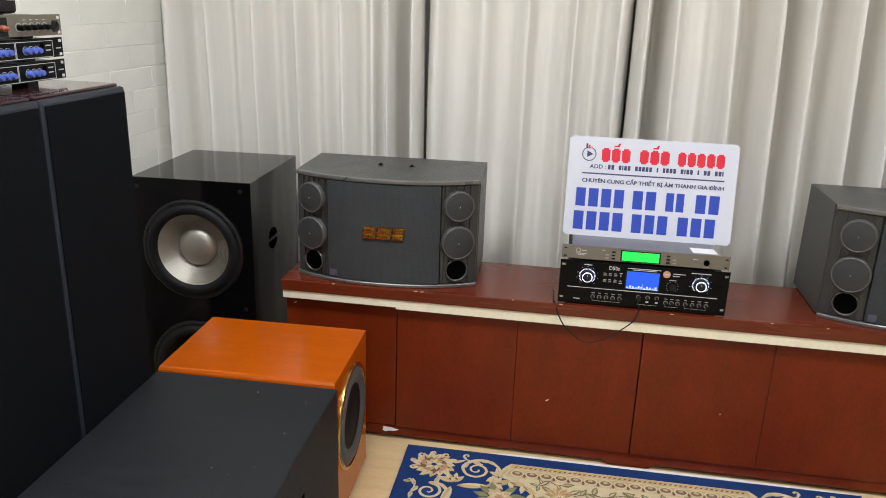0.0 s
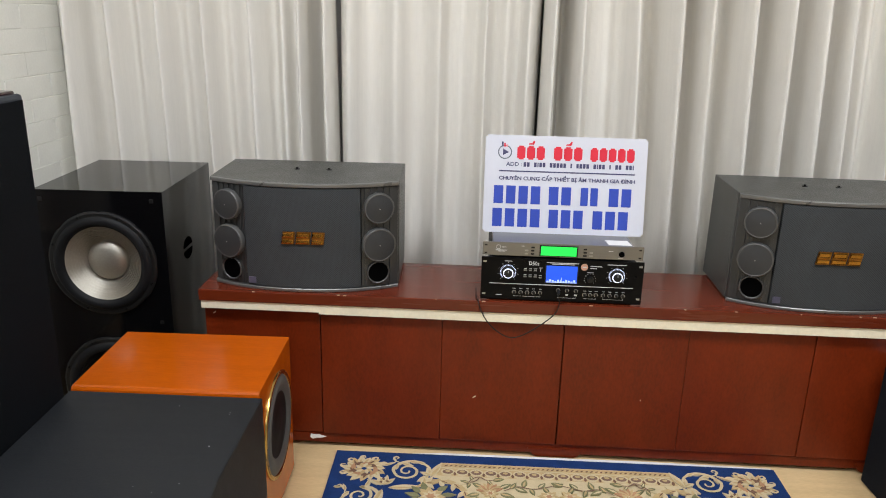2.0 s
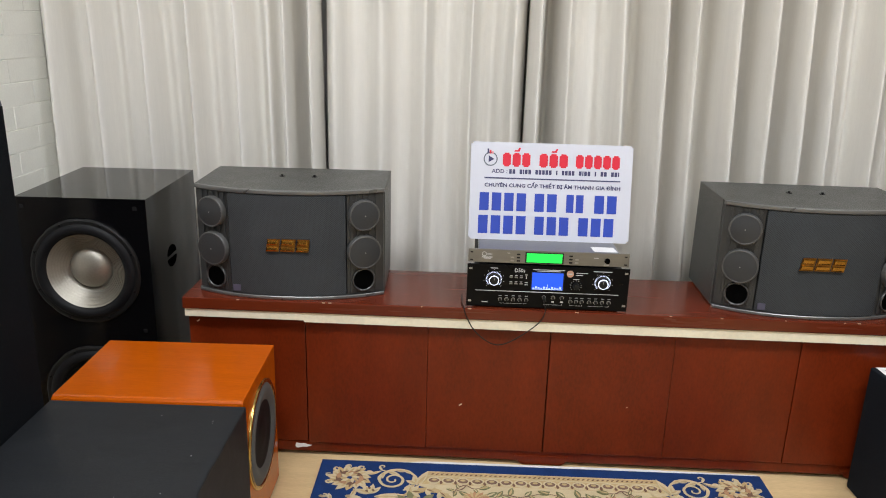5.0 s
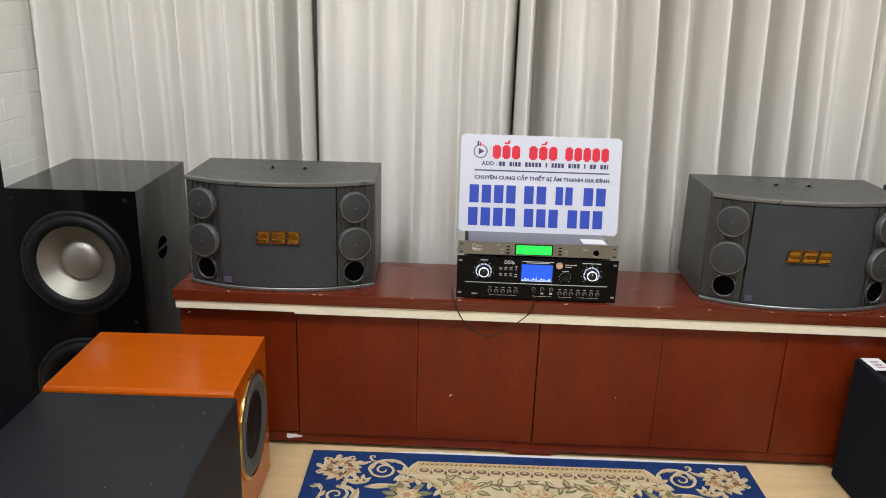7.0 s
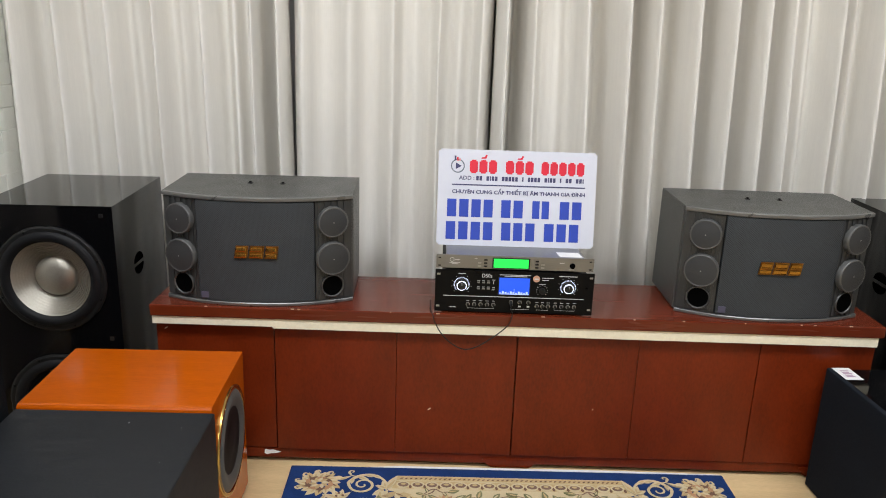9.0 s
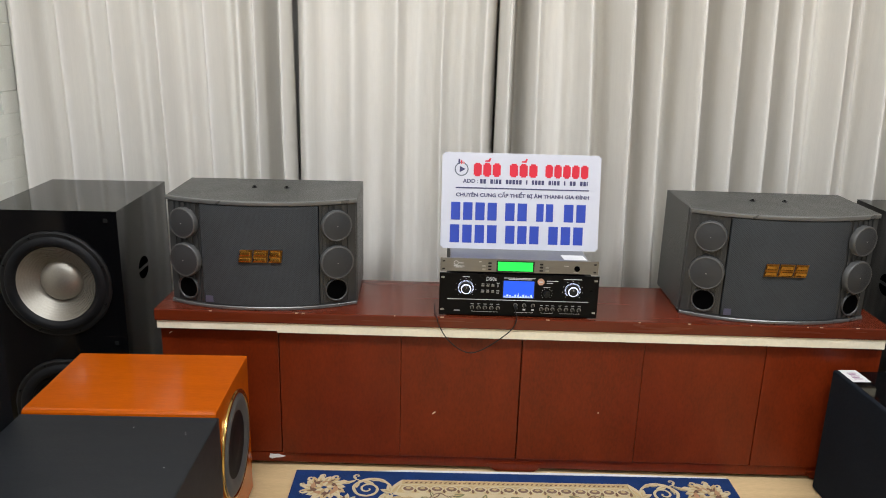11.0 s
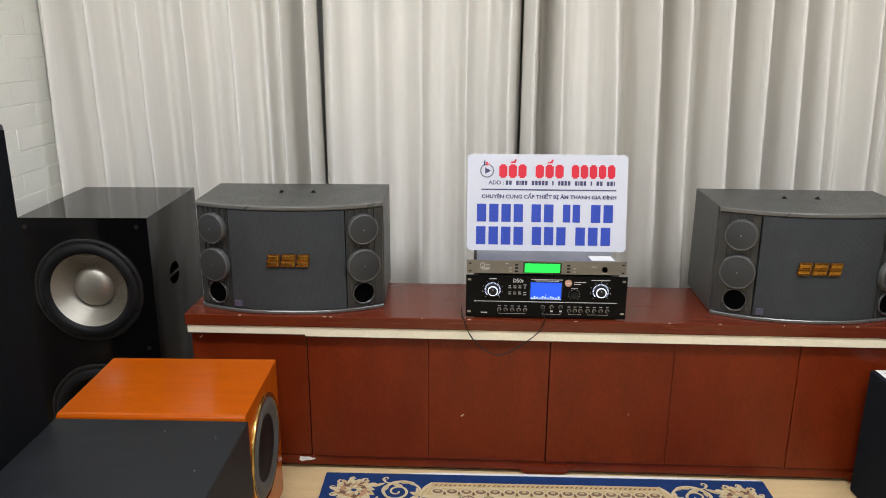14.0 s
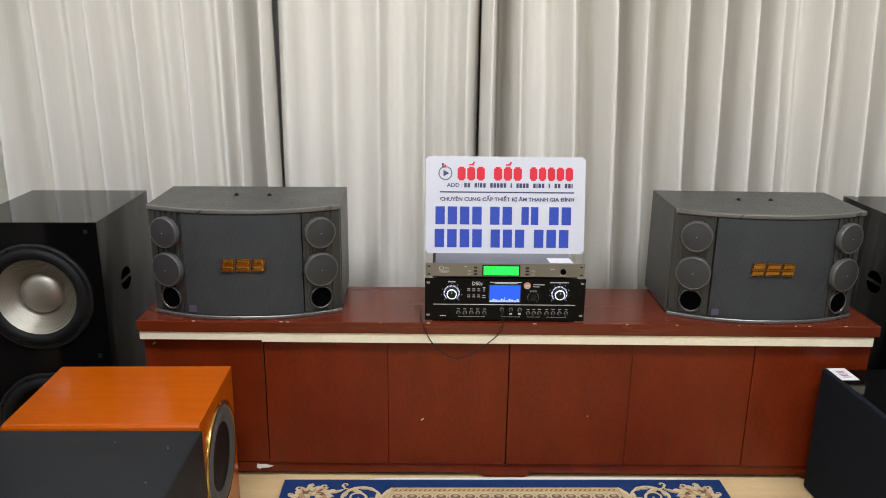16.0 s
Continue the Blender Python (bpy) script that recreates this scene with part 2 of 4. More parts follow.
def lathe(profile, m, seg=48, bm=None, scallop=None):
    """A profile of (radius, forward) turned about the local axis -y of the pose m. scallop: (row, count, depth)."""
    bm = bm or bmesh.new()
    rings = []
    for row, (r, f) in enumerate(profile):
        ring = []
        if r < 1e-6:
            ring = [bm.verts.new(m @ Vector((0, -f, 0)))]
        else:
            for k in range(seg):
                a = 2 * math.pi * k / seg
                rr = r
                if scallop and row in scallop[0]:
                    rr = r - scallop[2] * max(0.0, math.cos(a * scallop[1])) ** 8
                ring.append(bm.verts.new(m @ Vector((rr * math.cos(a), -f, rr * math.sin(a)))))
        rings.append(ring)
    for a, b in zip(rings, rings[1:]):
        for k in range(seg):
            q = (k + 1) % seg
            if len(a) == 1:
                bm.faces.new((a[0], b[q], b[k]))
            elif len(b) == 1:
                bm.faces.new((a[k], a[q], b[0]))
            else:
                bm.faces.new((a[k], a[q], b[q], b[k]))
    bmesh.ops.recalc_face_normals(bm, faces=bm.faces)
    return bm


def tube(points, radius, seg=8, bm=None):
    bm = bm or bmesh.new()
    pts = [Vector(p) for p in points]
    rings = []
    for i, p in enumerate(pts):
        d = (pts[min(i + 1, len(pts) - 1)] - pts[max(i - 1, 0)]).normalized()
        side = d.cross(Vector((0.13, 0.21, 1))).normalized()
        up = side.cross(d)
        rings.append([bm.verts.new(p + radius * (math.cos(2 * math.pi * k / seg) * side + math.sin(2 * math.pi * k / seg) * up)) for k in range(seg)])
    for a, b in zip(rings, rings[1:]):
        for k in range(seg):
            bm.faces.new((a[k], a[(k + 1) % seg], b[(k + 1) % seg], b[k]))
    bm.faces.new(rings[0][::-1])
    bm.faces.new(rings[-1])
    return bm


def smooth_path(ctrl, n=10):
    """A Catmull-Rom curve through a few points."""
    p = [Vector(c) for c in ctrl]
    p = [2 * p[0] - p[1]] + p + [2 * p[-1] - p[-2]]
    out = []
    for i in range(1, len(p) - 2):
        for k in range(n):
            t = k / n
            out.append(0.5 * ((2 * p[i]) + (p[i + 1] - p[i - 1]) * t + (2 * p[i - 1] - 5 * p[i] + 4 * p[i + 1] - p[i + 2]) * t * t
                              + (3 * p[i] - p[i - 1] - 3 * p[i + 1] + p[i + 2]) * t ** 3))
    return out + [p[-2]]


def lettering(text, width, height, mat, parent, m, depth=0.0006, bold=0.0, name="lettering"):
    """Words in the built-in font, fitted to a width and height, upright on the local plane y = 0 that faces -y."""
    cu = bpy.data.curves.new(name, "FONT")
    cu.body, cu.align_x, cu.align_y, cu.extrude, cu.offset, cu.resolution_u = text, "CENTER", "CENTER", 0.001, bold, 2
    tmp = new("tmp_text", cu)
    dg = bpy.context.evaluated_depsgraph_get()
    me = bpy.data.meshes.new_from_object(tmp.evaluated_get(dg))
    bpy.data.objects.remove(tmp)
    xs, ys = [v.co.x for v in me.vertices], [v.co.y for v in me.vertices]
    cx, cy = (min(xs) + max(xs)) / 2, (min(ys) + max(ys)) / 2
    sx, sy = width / (max(xs) - min(xs)), height / (max(ys) - min(ys))
    for v in me.vertices:
        v.co = m @ Vector(((v.co.x - cx) * sx, -(v.co.z + 0.001) * depth * 500, (v.co.y - cy) * sy))
    me.name = name
    me.materials.append(mat)
    ob = new(name, me)
    ob.parent = parent
    return ob


# ---- the room ----
WALL_X, BACK_Y = -1.402, 2.86
ROOM_R, ROOM_F = 3.0, -2.7
solid("floor", box(WALL_X - 0.1, ROOM_R, ROOM_F, BACK_Y, -0.10, -0.004), FLOOR_WOOD, "pale maple wood floor boards", "floor", kind="structure")
solid("wall_back", box(WALL_X - 0.1, ROOM_R + 0.1, BACK_Y, BACK_Y + 0.12, 0, CEILING), WALL_PAINT, "white painted wall behind the curtains", "wall", kind="structure")
# out of view; right wall, front wall and ceiling kept dim to limit fill
solid("wall_right", box(ROOM_R, ROOM_R + 0.1, ROOM_F, BACK_Y, 0, CEILING), FAR_WALL, "plain unseen side wall, darkened to cut bounce light", "wall", kind="structure")
solid("wall_front", box(WALL_X - 0.1, ROOM_R + 0.1, ROOM_F - 0.1, ROOM_F, 0, CEILING), FAR_WALL, "plain unseen front wall, darkened to cut bounce light", "wall", kind="structure")
solid("ceiling", box(WALL_X - 0.1, ROOM_R + 0.1, ROOM_F - 0.1, BACK_Y + 0.1, CEILING, CEILING + 0.1), CEIL_PAINT, "plain unseen white ceiling, dimmed to cut bounce light", "ceiling", kind="structure")
WALL_LEFT = solid("wall_left", box(WALL_X - 0.12, WALL_X - 0.0019, ROOM_F, BACK_Y, 0, CEILING), MORTAR, "white painted brick wall beside the curtain", "wall", kind="structure")
for lx, ly, watts in LAMPS:
    light = thing("ceiling_light", pose(lx, ly, CEILING), "flat white ceiling light panel, switched on", "ceiling light", "ceiling lights")
    part("frame", box(-0.60, 0.60, -0.30, 0.30, -0.03, 0, 0.004), STEEL, light)
    part("diffuser", box(-0.57, 0.57, -0.27, 0.27, -0.034, -0.0305), LAMP_PANEL, light, "glowing white diffuser")


# ---- curtains ----
def curtain(x0, x1, folds, lean, label, fullness=2.0, crispness=1.5, spread=0.0, reach=0.15):
    """Hanging cloth from x0 to x1. Each fold: its crest, how far it stands out, and how deep the valley after it lies;
    lean says where between two crests the valley lies."""
    def depth(x):
        k = max((i for i in range(len(folds)) if folds[i][0] <= x), default=-1)
        if k < 0:
            c, h, v = folds[0]
            return h * (0.5 + 0.5 * math.cos(math.pi * min(1.0, (c - x) / 0.05)))
        c, h, v = folds[k]
        if k + 1 == len(folds):
            return h * (0.5 + 0.5 * math.cos(math.pi * min(1.0, (x - c) / 0.05)))
        c2, h2, _ = folds[k + 1]
        mid = c + (c2 - c) * lean
        if x < mid:
            t, top = (x - c) / min(mid - c, reach), h
        else:
            t, top = (c2 - x) / min(c2 - mid, reach), h2
        return v + (top - v) * (0.5 + 0.5 * math.cos(math.pi * min(1.0, t))) ** crispness

    bm = bmesh.new()
    nx, nz = int((x1 - x0) / 0.0030), 36
    grid = []
    for j in range(nz + 1):
        z = 0.03 + (CEILING - 0.06) * j / nz
        row = []
        for i in range(nx + 1):
            x = x0 + (x1 - x0) * i / nx
            drift = 0.014 * noise.noise(Vector((x * 2.3, z * 0.9, 4.0)))
            y = 2.672 - fullness * depth(x + drift) * (1.0 + 0.22 * noise.noise(Vector((x * 5.0, z * 1.1, 9.0))))
            soft = 0.5 + 0.5 * noise.noise(Vector((x * 4, z * 0.7, 2)))
            y -= 0.0018 * math.sin(x * 118 + 1.5 * math.sin(z * 1.7 + x * 4)) * soft
            y -= 0.007 * noise.noise(Vector((x * 10, z * 0.9, 0)))
            row.append(bm.verts.new((x - spread * min(1.0, (x - x0) / 0.4) * (z - 1.2), y, z)))
        grid.append(row)
    for j in range(nz):
        for i in range(nx):
            bm.faces.new((grid[j][i], grid[j][i + 1], grid[j + 1][i + 1], grid[j + 1][i]))
    ob = solid("curtain", bm, CURTAIN, label, "curtain", "floor length curtains", smooth=True)
    sol = ob.modifiers.new("thickness", "SOLIDIFY")
    sol.thickness = 0.0025
    return ob


curtain(-1.398, -0.3755, [(-1.335, 0.042, -0.012), (-1.172, 0.042, 0.000), (-1.085, 0.012, 0.000), (-0.994, 0.040, 0.000), (-0.905, 0.010, -0.002), (-0.829, 0.042, 0.002), (-0.752, 0.012, 0.000), (-0.670, 0.044, 0.000),
                          (-0.562, 0.030, 0.006), (-0.498, 0.044, -0.034), (-0.412, 0.040, 0.0)], 0.56, "ivory cloth curtain in soft folds beside the brick wall", 2.6, 1.2, 0.012, 0.066)
curtain(-0.3635, 0.3425, [(-0.330, 0.046, 0.008), (-0.167, 0.042, 0.006), (-0.009, 0.038, 0.004), (0.070, 0.010, 0.002), (0.158, 0.044, -0.002), (0.232, 0.009, 0.002), (0.305, 0.050, 0.0)],
        0.50, "ivory cloth curtain hanging nearly flat behind the cabinet", 2.1)
curtain(0.3465, 2.95, [(0.386, 0.055, -0.035), (0.485, 0.042, 0.010), (0.570, 0.016, 0.004), (0.663, 0.050, -0.010), (0.806, 0.060, -0.016), (0.914, 0.056, -0.012), (1.044, 0.060, -0.014), (1.166, 0.060, -0.016),
                       (1.288, 0.060, -0.012), (1.388, 0.046, 0.004), (1.455, 0.016, 0.002), (1.533, 0.050, -0.004), (1.610, 0.018, 0.0), (1.687, 0.052, -0.010), (1.82, 0.055, -0.010), (1.96, 0.055, -0.010),
                       (2.10, 0.055, -0.010), (2.24, 0.055, -0.010), (2.38, 0.055, -0.010), (2.52, 0.05, 0.0)], 0.38, "ivory cloth curtain gathered in deep even folds", 2.5, 1.25, 0.045)

# ---- low cabinet ----
CAB_L, CAB_R, CAB_F, CAB_B, CAB_Z = -0.698, 1.543, 2.026, 2.335, 0.539
SEAMS = [CAB_L + 0.006, -0.328, 0.051, 0.425, 0.804, 1.182, CAB_R - 0.006]
cabinet = thing("low_cabinet", pose(0, 0, 0), "long low mahogany cabinet with six plain doors", "cabinet")
part("body", box(CAB_L + 0.006, CAB_R - 0.006, CAB_F + 0.021, CAB_B - 0.01, 0.045, CAB_Z - 0.037), MAHOGANY, cabinet)
part("cream_strip", box(CAB_L + 0.005, SEAMS[1], CAB_F - 0.020, CAB_F + 0.0205, 0.4770, CAB_Z - 0.0375), CREAM_EDGE, cabinet, "cream painted strip under the top")
part("cream_strip", box(SEAMS[1] + 0.0002, CAB_R - 0.014, CAB_F - 0.020, CAB_F + 0.0205, 0.4715, CAB_Z - 0.0375), CREAM_EDGE, cabinet, "cream painted strip under the top")
part("plinth", box(CAB_L + 0.02, CAB_R - 0.02, CAB_F + 0.006, CAB_F + 0.0205, 0.010, 0.0448, 0.003), MAHOGANY, cabinet)
for k in range(6):
    lift = (0.0060, 0.0005, -0.001, 0.001, -0.002, 0.0)[k]
    proud = (0.004, 0.0, 0.001, 0.0, 0.002, 0.0)[k]
    GAPS = (0.001, 0.0016, 0.0005, 0.0019, 0.0006, 0.0009, 0.001)
    part("door", box(SEAMS[k] + GAPS[k], SEAMS[k + 1] - GAPS[k + 1], CAB_F + proud, CAB_F + 0.020, 0.0465 + lift * 0.2, 0.4690 + lift, 0.0018), MAHOGANY, cabinet)
for fx, fw in ((-0.60, 0.08), (0.425, 0.088), (1.45, 0.08)):
    pts = [(-fw, 0.030), (-fw, 0.024), (-fw * 0.92, 0.019), (-fw * 0.84, 0.008), (-fw * 0.70, 0.001), (fw * 0.70, 0.001), (fw * 0.84, 0.008), (fw * 0.92, 0.019), (fw, 0.024), (fw, 0.030)]
    bm = prism([(fx + a, b) for a, b in pts], -0.018, 0.0)
    bmesh.ops.transform(bm, matrix=Matrix(((1, 0, 0, 0), (0, 0, -1, CAB_F + 0.002), (0, 1, 0, 0), (0, 0, 0, 1))), verts=bm.verts)
    part("foot", bm, MAHOGANY, cabinet)
part("base_board", box(CAB_L + 0.05, CAB_R - 0.05, CAB_B - 0.03, CAB_B - 0.011, -0.002, 0.044), MAHOGANY, cabinet)
worktop = solid("cabinet_top", box(CAB_L, CAB_R, CAB_F - 0.025, CAB_B, CAB_Z - 0.036, CAB_Z, 0.0035), MAHOGANY_TOP, "glossy mahogany cabinet top with chipped front edge", "cabinet top")
rng = random.Random(5)
for cx in (-0.53, -0.27, -0.25, 0.03, 0.17, 0.49, 0.77, 0.92, 1.11, 1.28, 1.32, 1.43):
    wdt = rng.uniform(0.003, 0.011)
    part("chip", box(cx, cx + wdt, CAB_F - 0.0257, CAB_F - 0.022, CAB_Z - rng.uniform(0.0010, 0.0024), CAB_Z + 0.0003), CHIP, worktop, "pale chip in the varnish")
for mx, mz, ln in ((0.158, 0.204, 0.011), (0.678, 0.2195, 0.003), (-0.660, 0.455, 0.010)):
    bm = box(-ln / 2, ln / 2, CAB_F - 0.0008, CAB_F + 0.001, -0.0012, 0.0012)
    bmesh.ops.transform(bm, matrix=pose(mx, 0, mz, 0, -35, 0), verts=bm.verts)
    part("scratch", bm, CREAM_EDGE, cabinet, "small pale scratch")
bm = prism([(-0.024, -0.006), (-0.015, -0.011), (-0.002, -0.007), (0.015, -0.006), (0.030, -0.001), (0.014, 0.002), (0.006, 0.005), (-0.008, 0.004), (-0.022, 0.006)], 0, 0.002)
bmesh.ops.transform(bm, matrix=Matrix.Translation((-0.346, CAB_F - 0.001, 0.037)) @ pose(0, 0, 0, 78, 0, 0), verts=bm.verts)
part("paper_scrap", bm, PAPER, cabinet, "torn white scrap stuck to the base")


# ---- curved karaoke speakers ----
def karaoke_speaker(m, label, w, d, badge_x):
    h, bulge = 0.337, 0.071
    sp = thing("karaoke_speaker", m, label, "loudspeaker", "pair of karaoke speakers")

    def front(x, out=0.0):
        u = abs(x) / w
        return -bulge * (1 - u ** 2.3) - out

    n = 28
    xs = [-w + 2 * w * k / n for k in range(n + 1)]
    part("body", prism([(x, front(x) + 0.022) for x in xs] + [(w, d), (-w, d)], 0.004, h - 0.002), GREY_PAINT, sp)
    for nm, z0, z1 in (("top_lip", h - 0.012, h), ("bottom_lip", 0.0, 0.011)):
        part(nm, band(xs, lambda x: front(x, 0.004), lambda x: front(x) + 0.0085, z0, z1), LIP_GREY, sp)
    part("lid", prism([(x, front(x) + 0.0087) for x in xs] + [(w, d), (-w, d)], h - 0.0018, h), GREY_PAINT, sp)
    gx = 0.174
    gs = [-gx + 2 * gx * k / n for k in range(n + 1)]
    part("grille", prism([(x, front(x, 0.002)) for x in gs] + [(x, front(x) + 0.0215) for x in reversed(gs)], 0.0125, h - 0.0135, 0.002), GRILLE, sp, "dark grey perforated grille")
    for s in (-1, 1):
        px = [s * (gx + 0.003 + (w - gx - 0.006) * k / 8) for k in range(9)]
        pts = [(x, front(x) + 0.004) for x in px] + [(x, front(x) + 0.0215) for x in reversed(px)]
        part("side_panel", prism(pts, 0.0125, h - 0.0135, 0.0015), DARK_PANEL, sp, "charcoal side panel with upright ribs")
        for k in range(5):
            x = s * (gx + 0.016 + 0.018 * k)
            slope = math.degrees(math.atan2(front(x + 0.001) - front(x), 0.001))
            bm = box(-0.0045, 0.0045, -0.003, 0.004, 0.014, h - 0.015, 0.001)
            bmesh.ops.transform(bm, matrix=pose(x, front(x) + 0.0035, 0, 0, 0, slope), verts=bm.verts)
            part("rib", bm, DARK_PANEL, sp)
        cx = s * 0.2240
        slope = math.degrees(math.atan2(front(cx + 0.001) - front(cx), 0.001))
        for cz, r in ((0.261, 0.047), (0.147, 0.052)):
            pm = pose(cx, front(cx) + 0.004, cz, 0, 0, slope)
            cup = part("tweeter_rim", lathe([(r, 0.0), (r, 0.0165), (r - 0.0016, 0.0192), (r - 0.0036, 0.0200), (r - 0.0052, 0.0188)], pm, 40), GREY_LIGHT, sp, "satin grey round rim", smooth=True)
            part("tweeter_mesh", lathe([(r - 0.0048, 0.0185), (r * 0.55, 0.0208), (r * 0.2, 0.022), (0, 0.0222)], pm, 32), DOME_MESH, cup, "grey wire mesh cover", smooth=True)
            part("screw", lathe([(0.0017, 0.021), (0.0017, 0.0232), (0, 0.0234)], pm, 8), STEEL, cup)
        pm = pose(cx, front(cx) + 0.004, 0.057, 0, 0, slope)
        port = part("port_rim", lathe([(0.0370, 0.0), (0.0370, 0.007), (0.0350, 0.0095), (0.0315, 0.0065), (0.0290, 0.0)], pm, 36), PORT_RIM, sp, "flared port rim", smooth=True)
        part("port_hole", lathe([(0.0305, 0.0048), (0.0, 0.0046)], pm, 32), HOLE, port, "black port opening")
    # a gold badge of three slanted blocks, each with two raised bars, on a dark plate
    for x0, x1 in ((-0.058, -0.020), (-0.016, 0.027), (0.031, 0.068)):
        x0, x1 = x0 + badge_x, x1 + badge_x
        bm = prism([(x0 - 0.003, -0.0195), (x1 - 0.002, -0.0195), (x1 + 0.003, 0.0195), (x0 + 0.003, 0.0195)], 0, 0.004, 0.001)
        bmesh.ops.transform(bm, matrix=pose(0, front(0, 0.001), 0.172, 90, 0, 0), verts=bm.verts)
        badge = part("badge_block", bm, GOLD_DARK, sp, "dark gold badge block")
        for z0, z1, inset in ((0.1555, 0.1690, 0.0), (0.1745, 0.1885, 0.003)):
            bm = box(x0 + 0.001, x1 - 0.002 - inset, front(0, 0.0095), front(0, 0.0049), z0, z1, 0.0026, 2)
            for v in bm.verts:
                v.co.x += (v.co.z - 0.172) * 0.16
            part("badge_bar", bm, GOLD, badge, "polished gold bar")
    for x in (-0.050, 0.052):
        part("hanging_bolt", lathe([(0.009, 0), (0.009, 0.002), (0.004, 0.002), (0.0038, 0.006), (0, 0.0062)], pose(x, 0.139, h, -90, 0, 0), 16), BLACK_METAL, sp)
    part("sticker", box(-0.168, -0.128, front(-0.15, 0.0031), front(-0.15, 0.0005), 0.020, 0.040), material("violet_sticker", (0.07, 0.068, 0.11), 0.5), sp, "small dull violet sticker")
    return sp


karaoke_speaker(pose(-0.378, 2.086, CAB_Z, 0, 0, 1.9), "dark grey karaoke loudspeaker with curved mesh front on the cabinet", 0.285, 0.275, 0.0)
karaoke_speaker(pose(1.203, 2.090, CAB_Z, 0, 0, -0.7), "dark grey karaoke loudspeaker with curved mesh front on the cabinet", 0.285, 0.275, -0.010)


# ---- driver used by the subwoofers ----
def woofer(parent, m, r, label, cone=None, cone_label="ribbed silver cone"):
    fr = part("driver_frame", lathe([(r, 0.0), (r, 0.007), (r - 0.006, 0.010), (r * 0.90, 0.010)], m, 96, scallop=((0, 1), 8, 0.003)), BLACK_PLASTIC, parent, label, smooth=False)
    part("surround", lathe([(r * 0.905, 0.0102), (r * 0.87, 0.017), (r * 0.81, 0.020), (r * 0.75, 0.017), (r * 0.71, 0.006)], m, 64), RUBBER, fr, "black rubber surround", smooth=True)
    prof = []
    for k in range(9):
        t = k / 8
        rad = r * (0.71 - 0.31 * t)
        f = 0.006 - 0.042 * t
        prof += [(rad, f), (rad - r * 0.006, f + 0.0022), (rad - r * 0.022, f - 0.002)]
    part("cone", lathe(prof, m, 64), cone or SILVER, fr, cone_label, smooth=False)
    dome = [(r * 0.385 * math.sin(a), -0.038 + 0.030 * math.cos(a)) for a in [math.pi / 2 * (1 - k / 8) for k in range(9)]]
    part("dust_cap", lathe([(r * 0.39, -0.0395)] + dome, m, 48), cone or SILVER, fr, "domed dust cap", smooth=True)
    for k in range(8):
        a = 2 * math.pi * (k + 0.5) / 8
        part("screw", lathe([(0.004, 0.009), (0.004, 0.0125), (0, 0.013)], m @ Matrix.Translation((r * 0.945 * math.cos(a), 0, r * 0.945 * math.sin(a))), 8), BLACK_METAL, fr)
    return fr


def baffle(w, z0, z1, holes, r, t=0.018, off=0.018):
    """A front board from z0 to z1, 2 w wide, with round holes of radius r at the heights given."""
    bm = bmesh.new()
    seg, cuts = 48, [z0]
    for c in holes:
        cuts += [max(c - w, cuts[-1]), min(c + w, z1)]
    cuts.append(z1)
    for lo, hi in zip(cuts[::2], cuts[1::2]):
        if hi - lo > 0.001:
            add_box(bm, -w, w, 0, t, lo, hi)
    for c, lo, hi in zip(holes, cuts[1::2], cuts[2::2]):
        rings = []
        for k in range(seg):
            a = 2 * math.pi * (k + 0.5) / seg
            ca, sa = math.cos(a), math.sin(a)
            reach = min(w / max(abs(ca), 1e-6), ((hi - c) if sa > 0 else (c - lo)) / max(abs(sa), 1e-6))
            rings.append([bm.verts.new(p) for p in ((ca * reach, 0, c + sa * reach), (off + ca * r, 0, c + sa * r), (off + ca * r, t, c + sa * r))])
        for k in range(seg):
            p, q = rings[k], rings[(k + 1) % seg]
            bm.faces.new((p[0], q[0], q[1], p[1]))
            bm.faces.new((p[1], q[1], q[2], p[2]))
        for x in (-w, w):
            for z in (lo, hi):
                corner = bm.verts.new((x, 0, z))
                near = sorted(rings, key=lambda g: (g[0].co - corner.co).length)[:2]
                if (near[0][0].co - near[1][0].co).length > 1e-5:
                    try:
                        bm.faces.new((corner, near[0][0], near[1][0]))
                    except ValueError:
                        pass
    bmesh.ops.recalc_face_normals(bm, faces=bm.faces)
    return bm


def open_box(x0, x1, y0, y1, z0, z1):
    bm = box(x0, x1, y0, y1, z0, z1)
    bmesh.ops.delete(bm, geom=[f for f in bm.faces if f.normal.y < -0.9], context="FACES")
    return bm


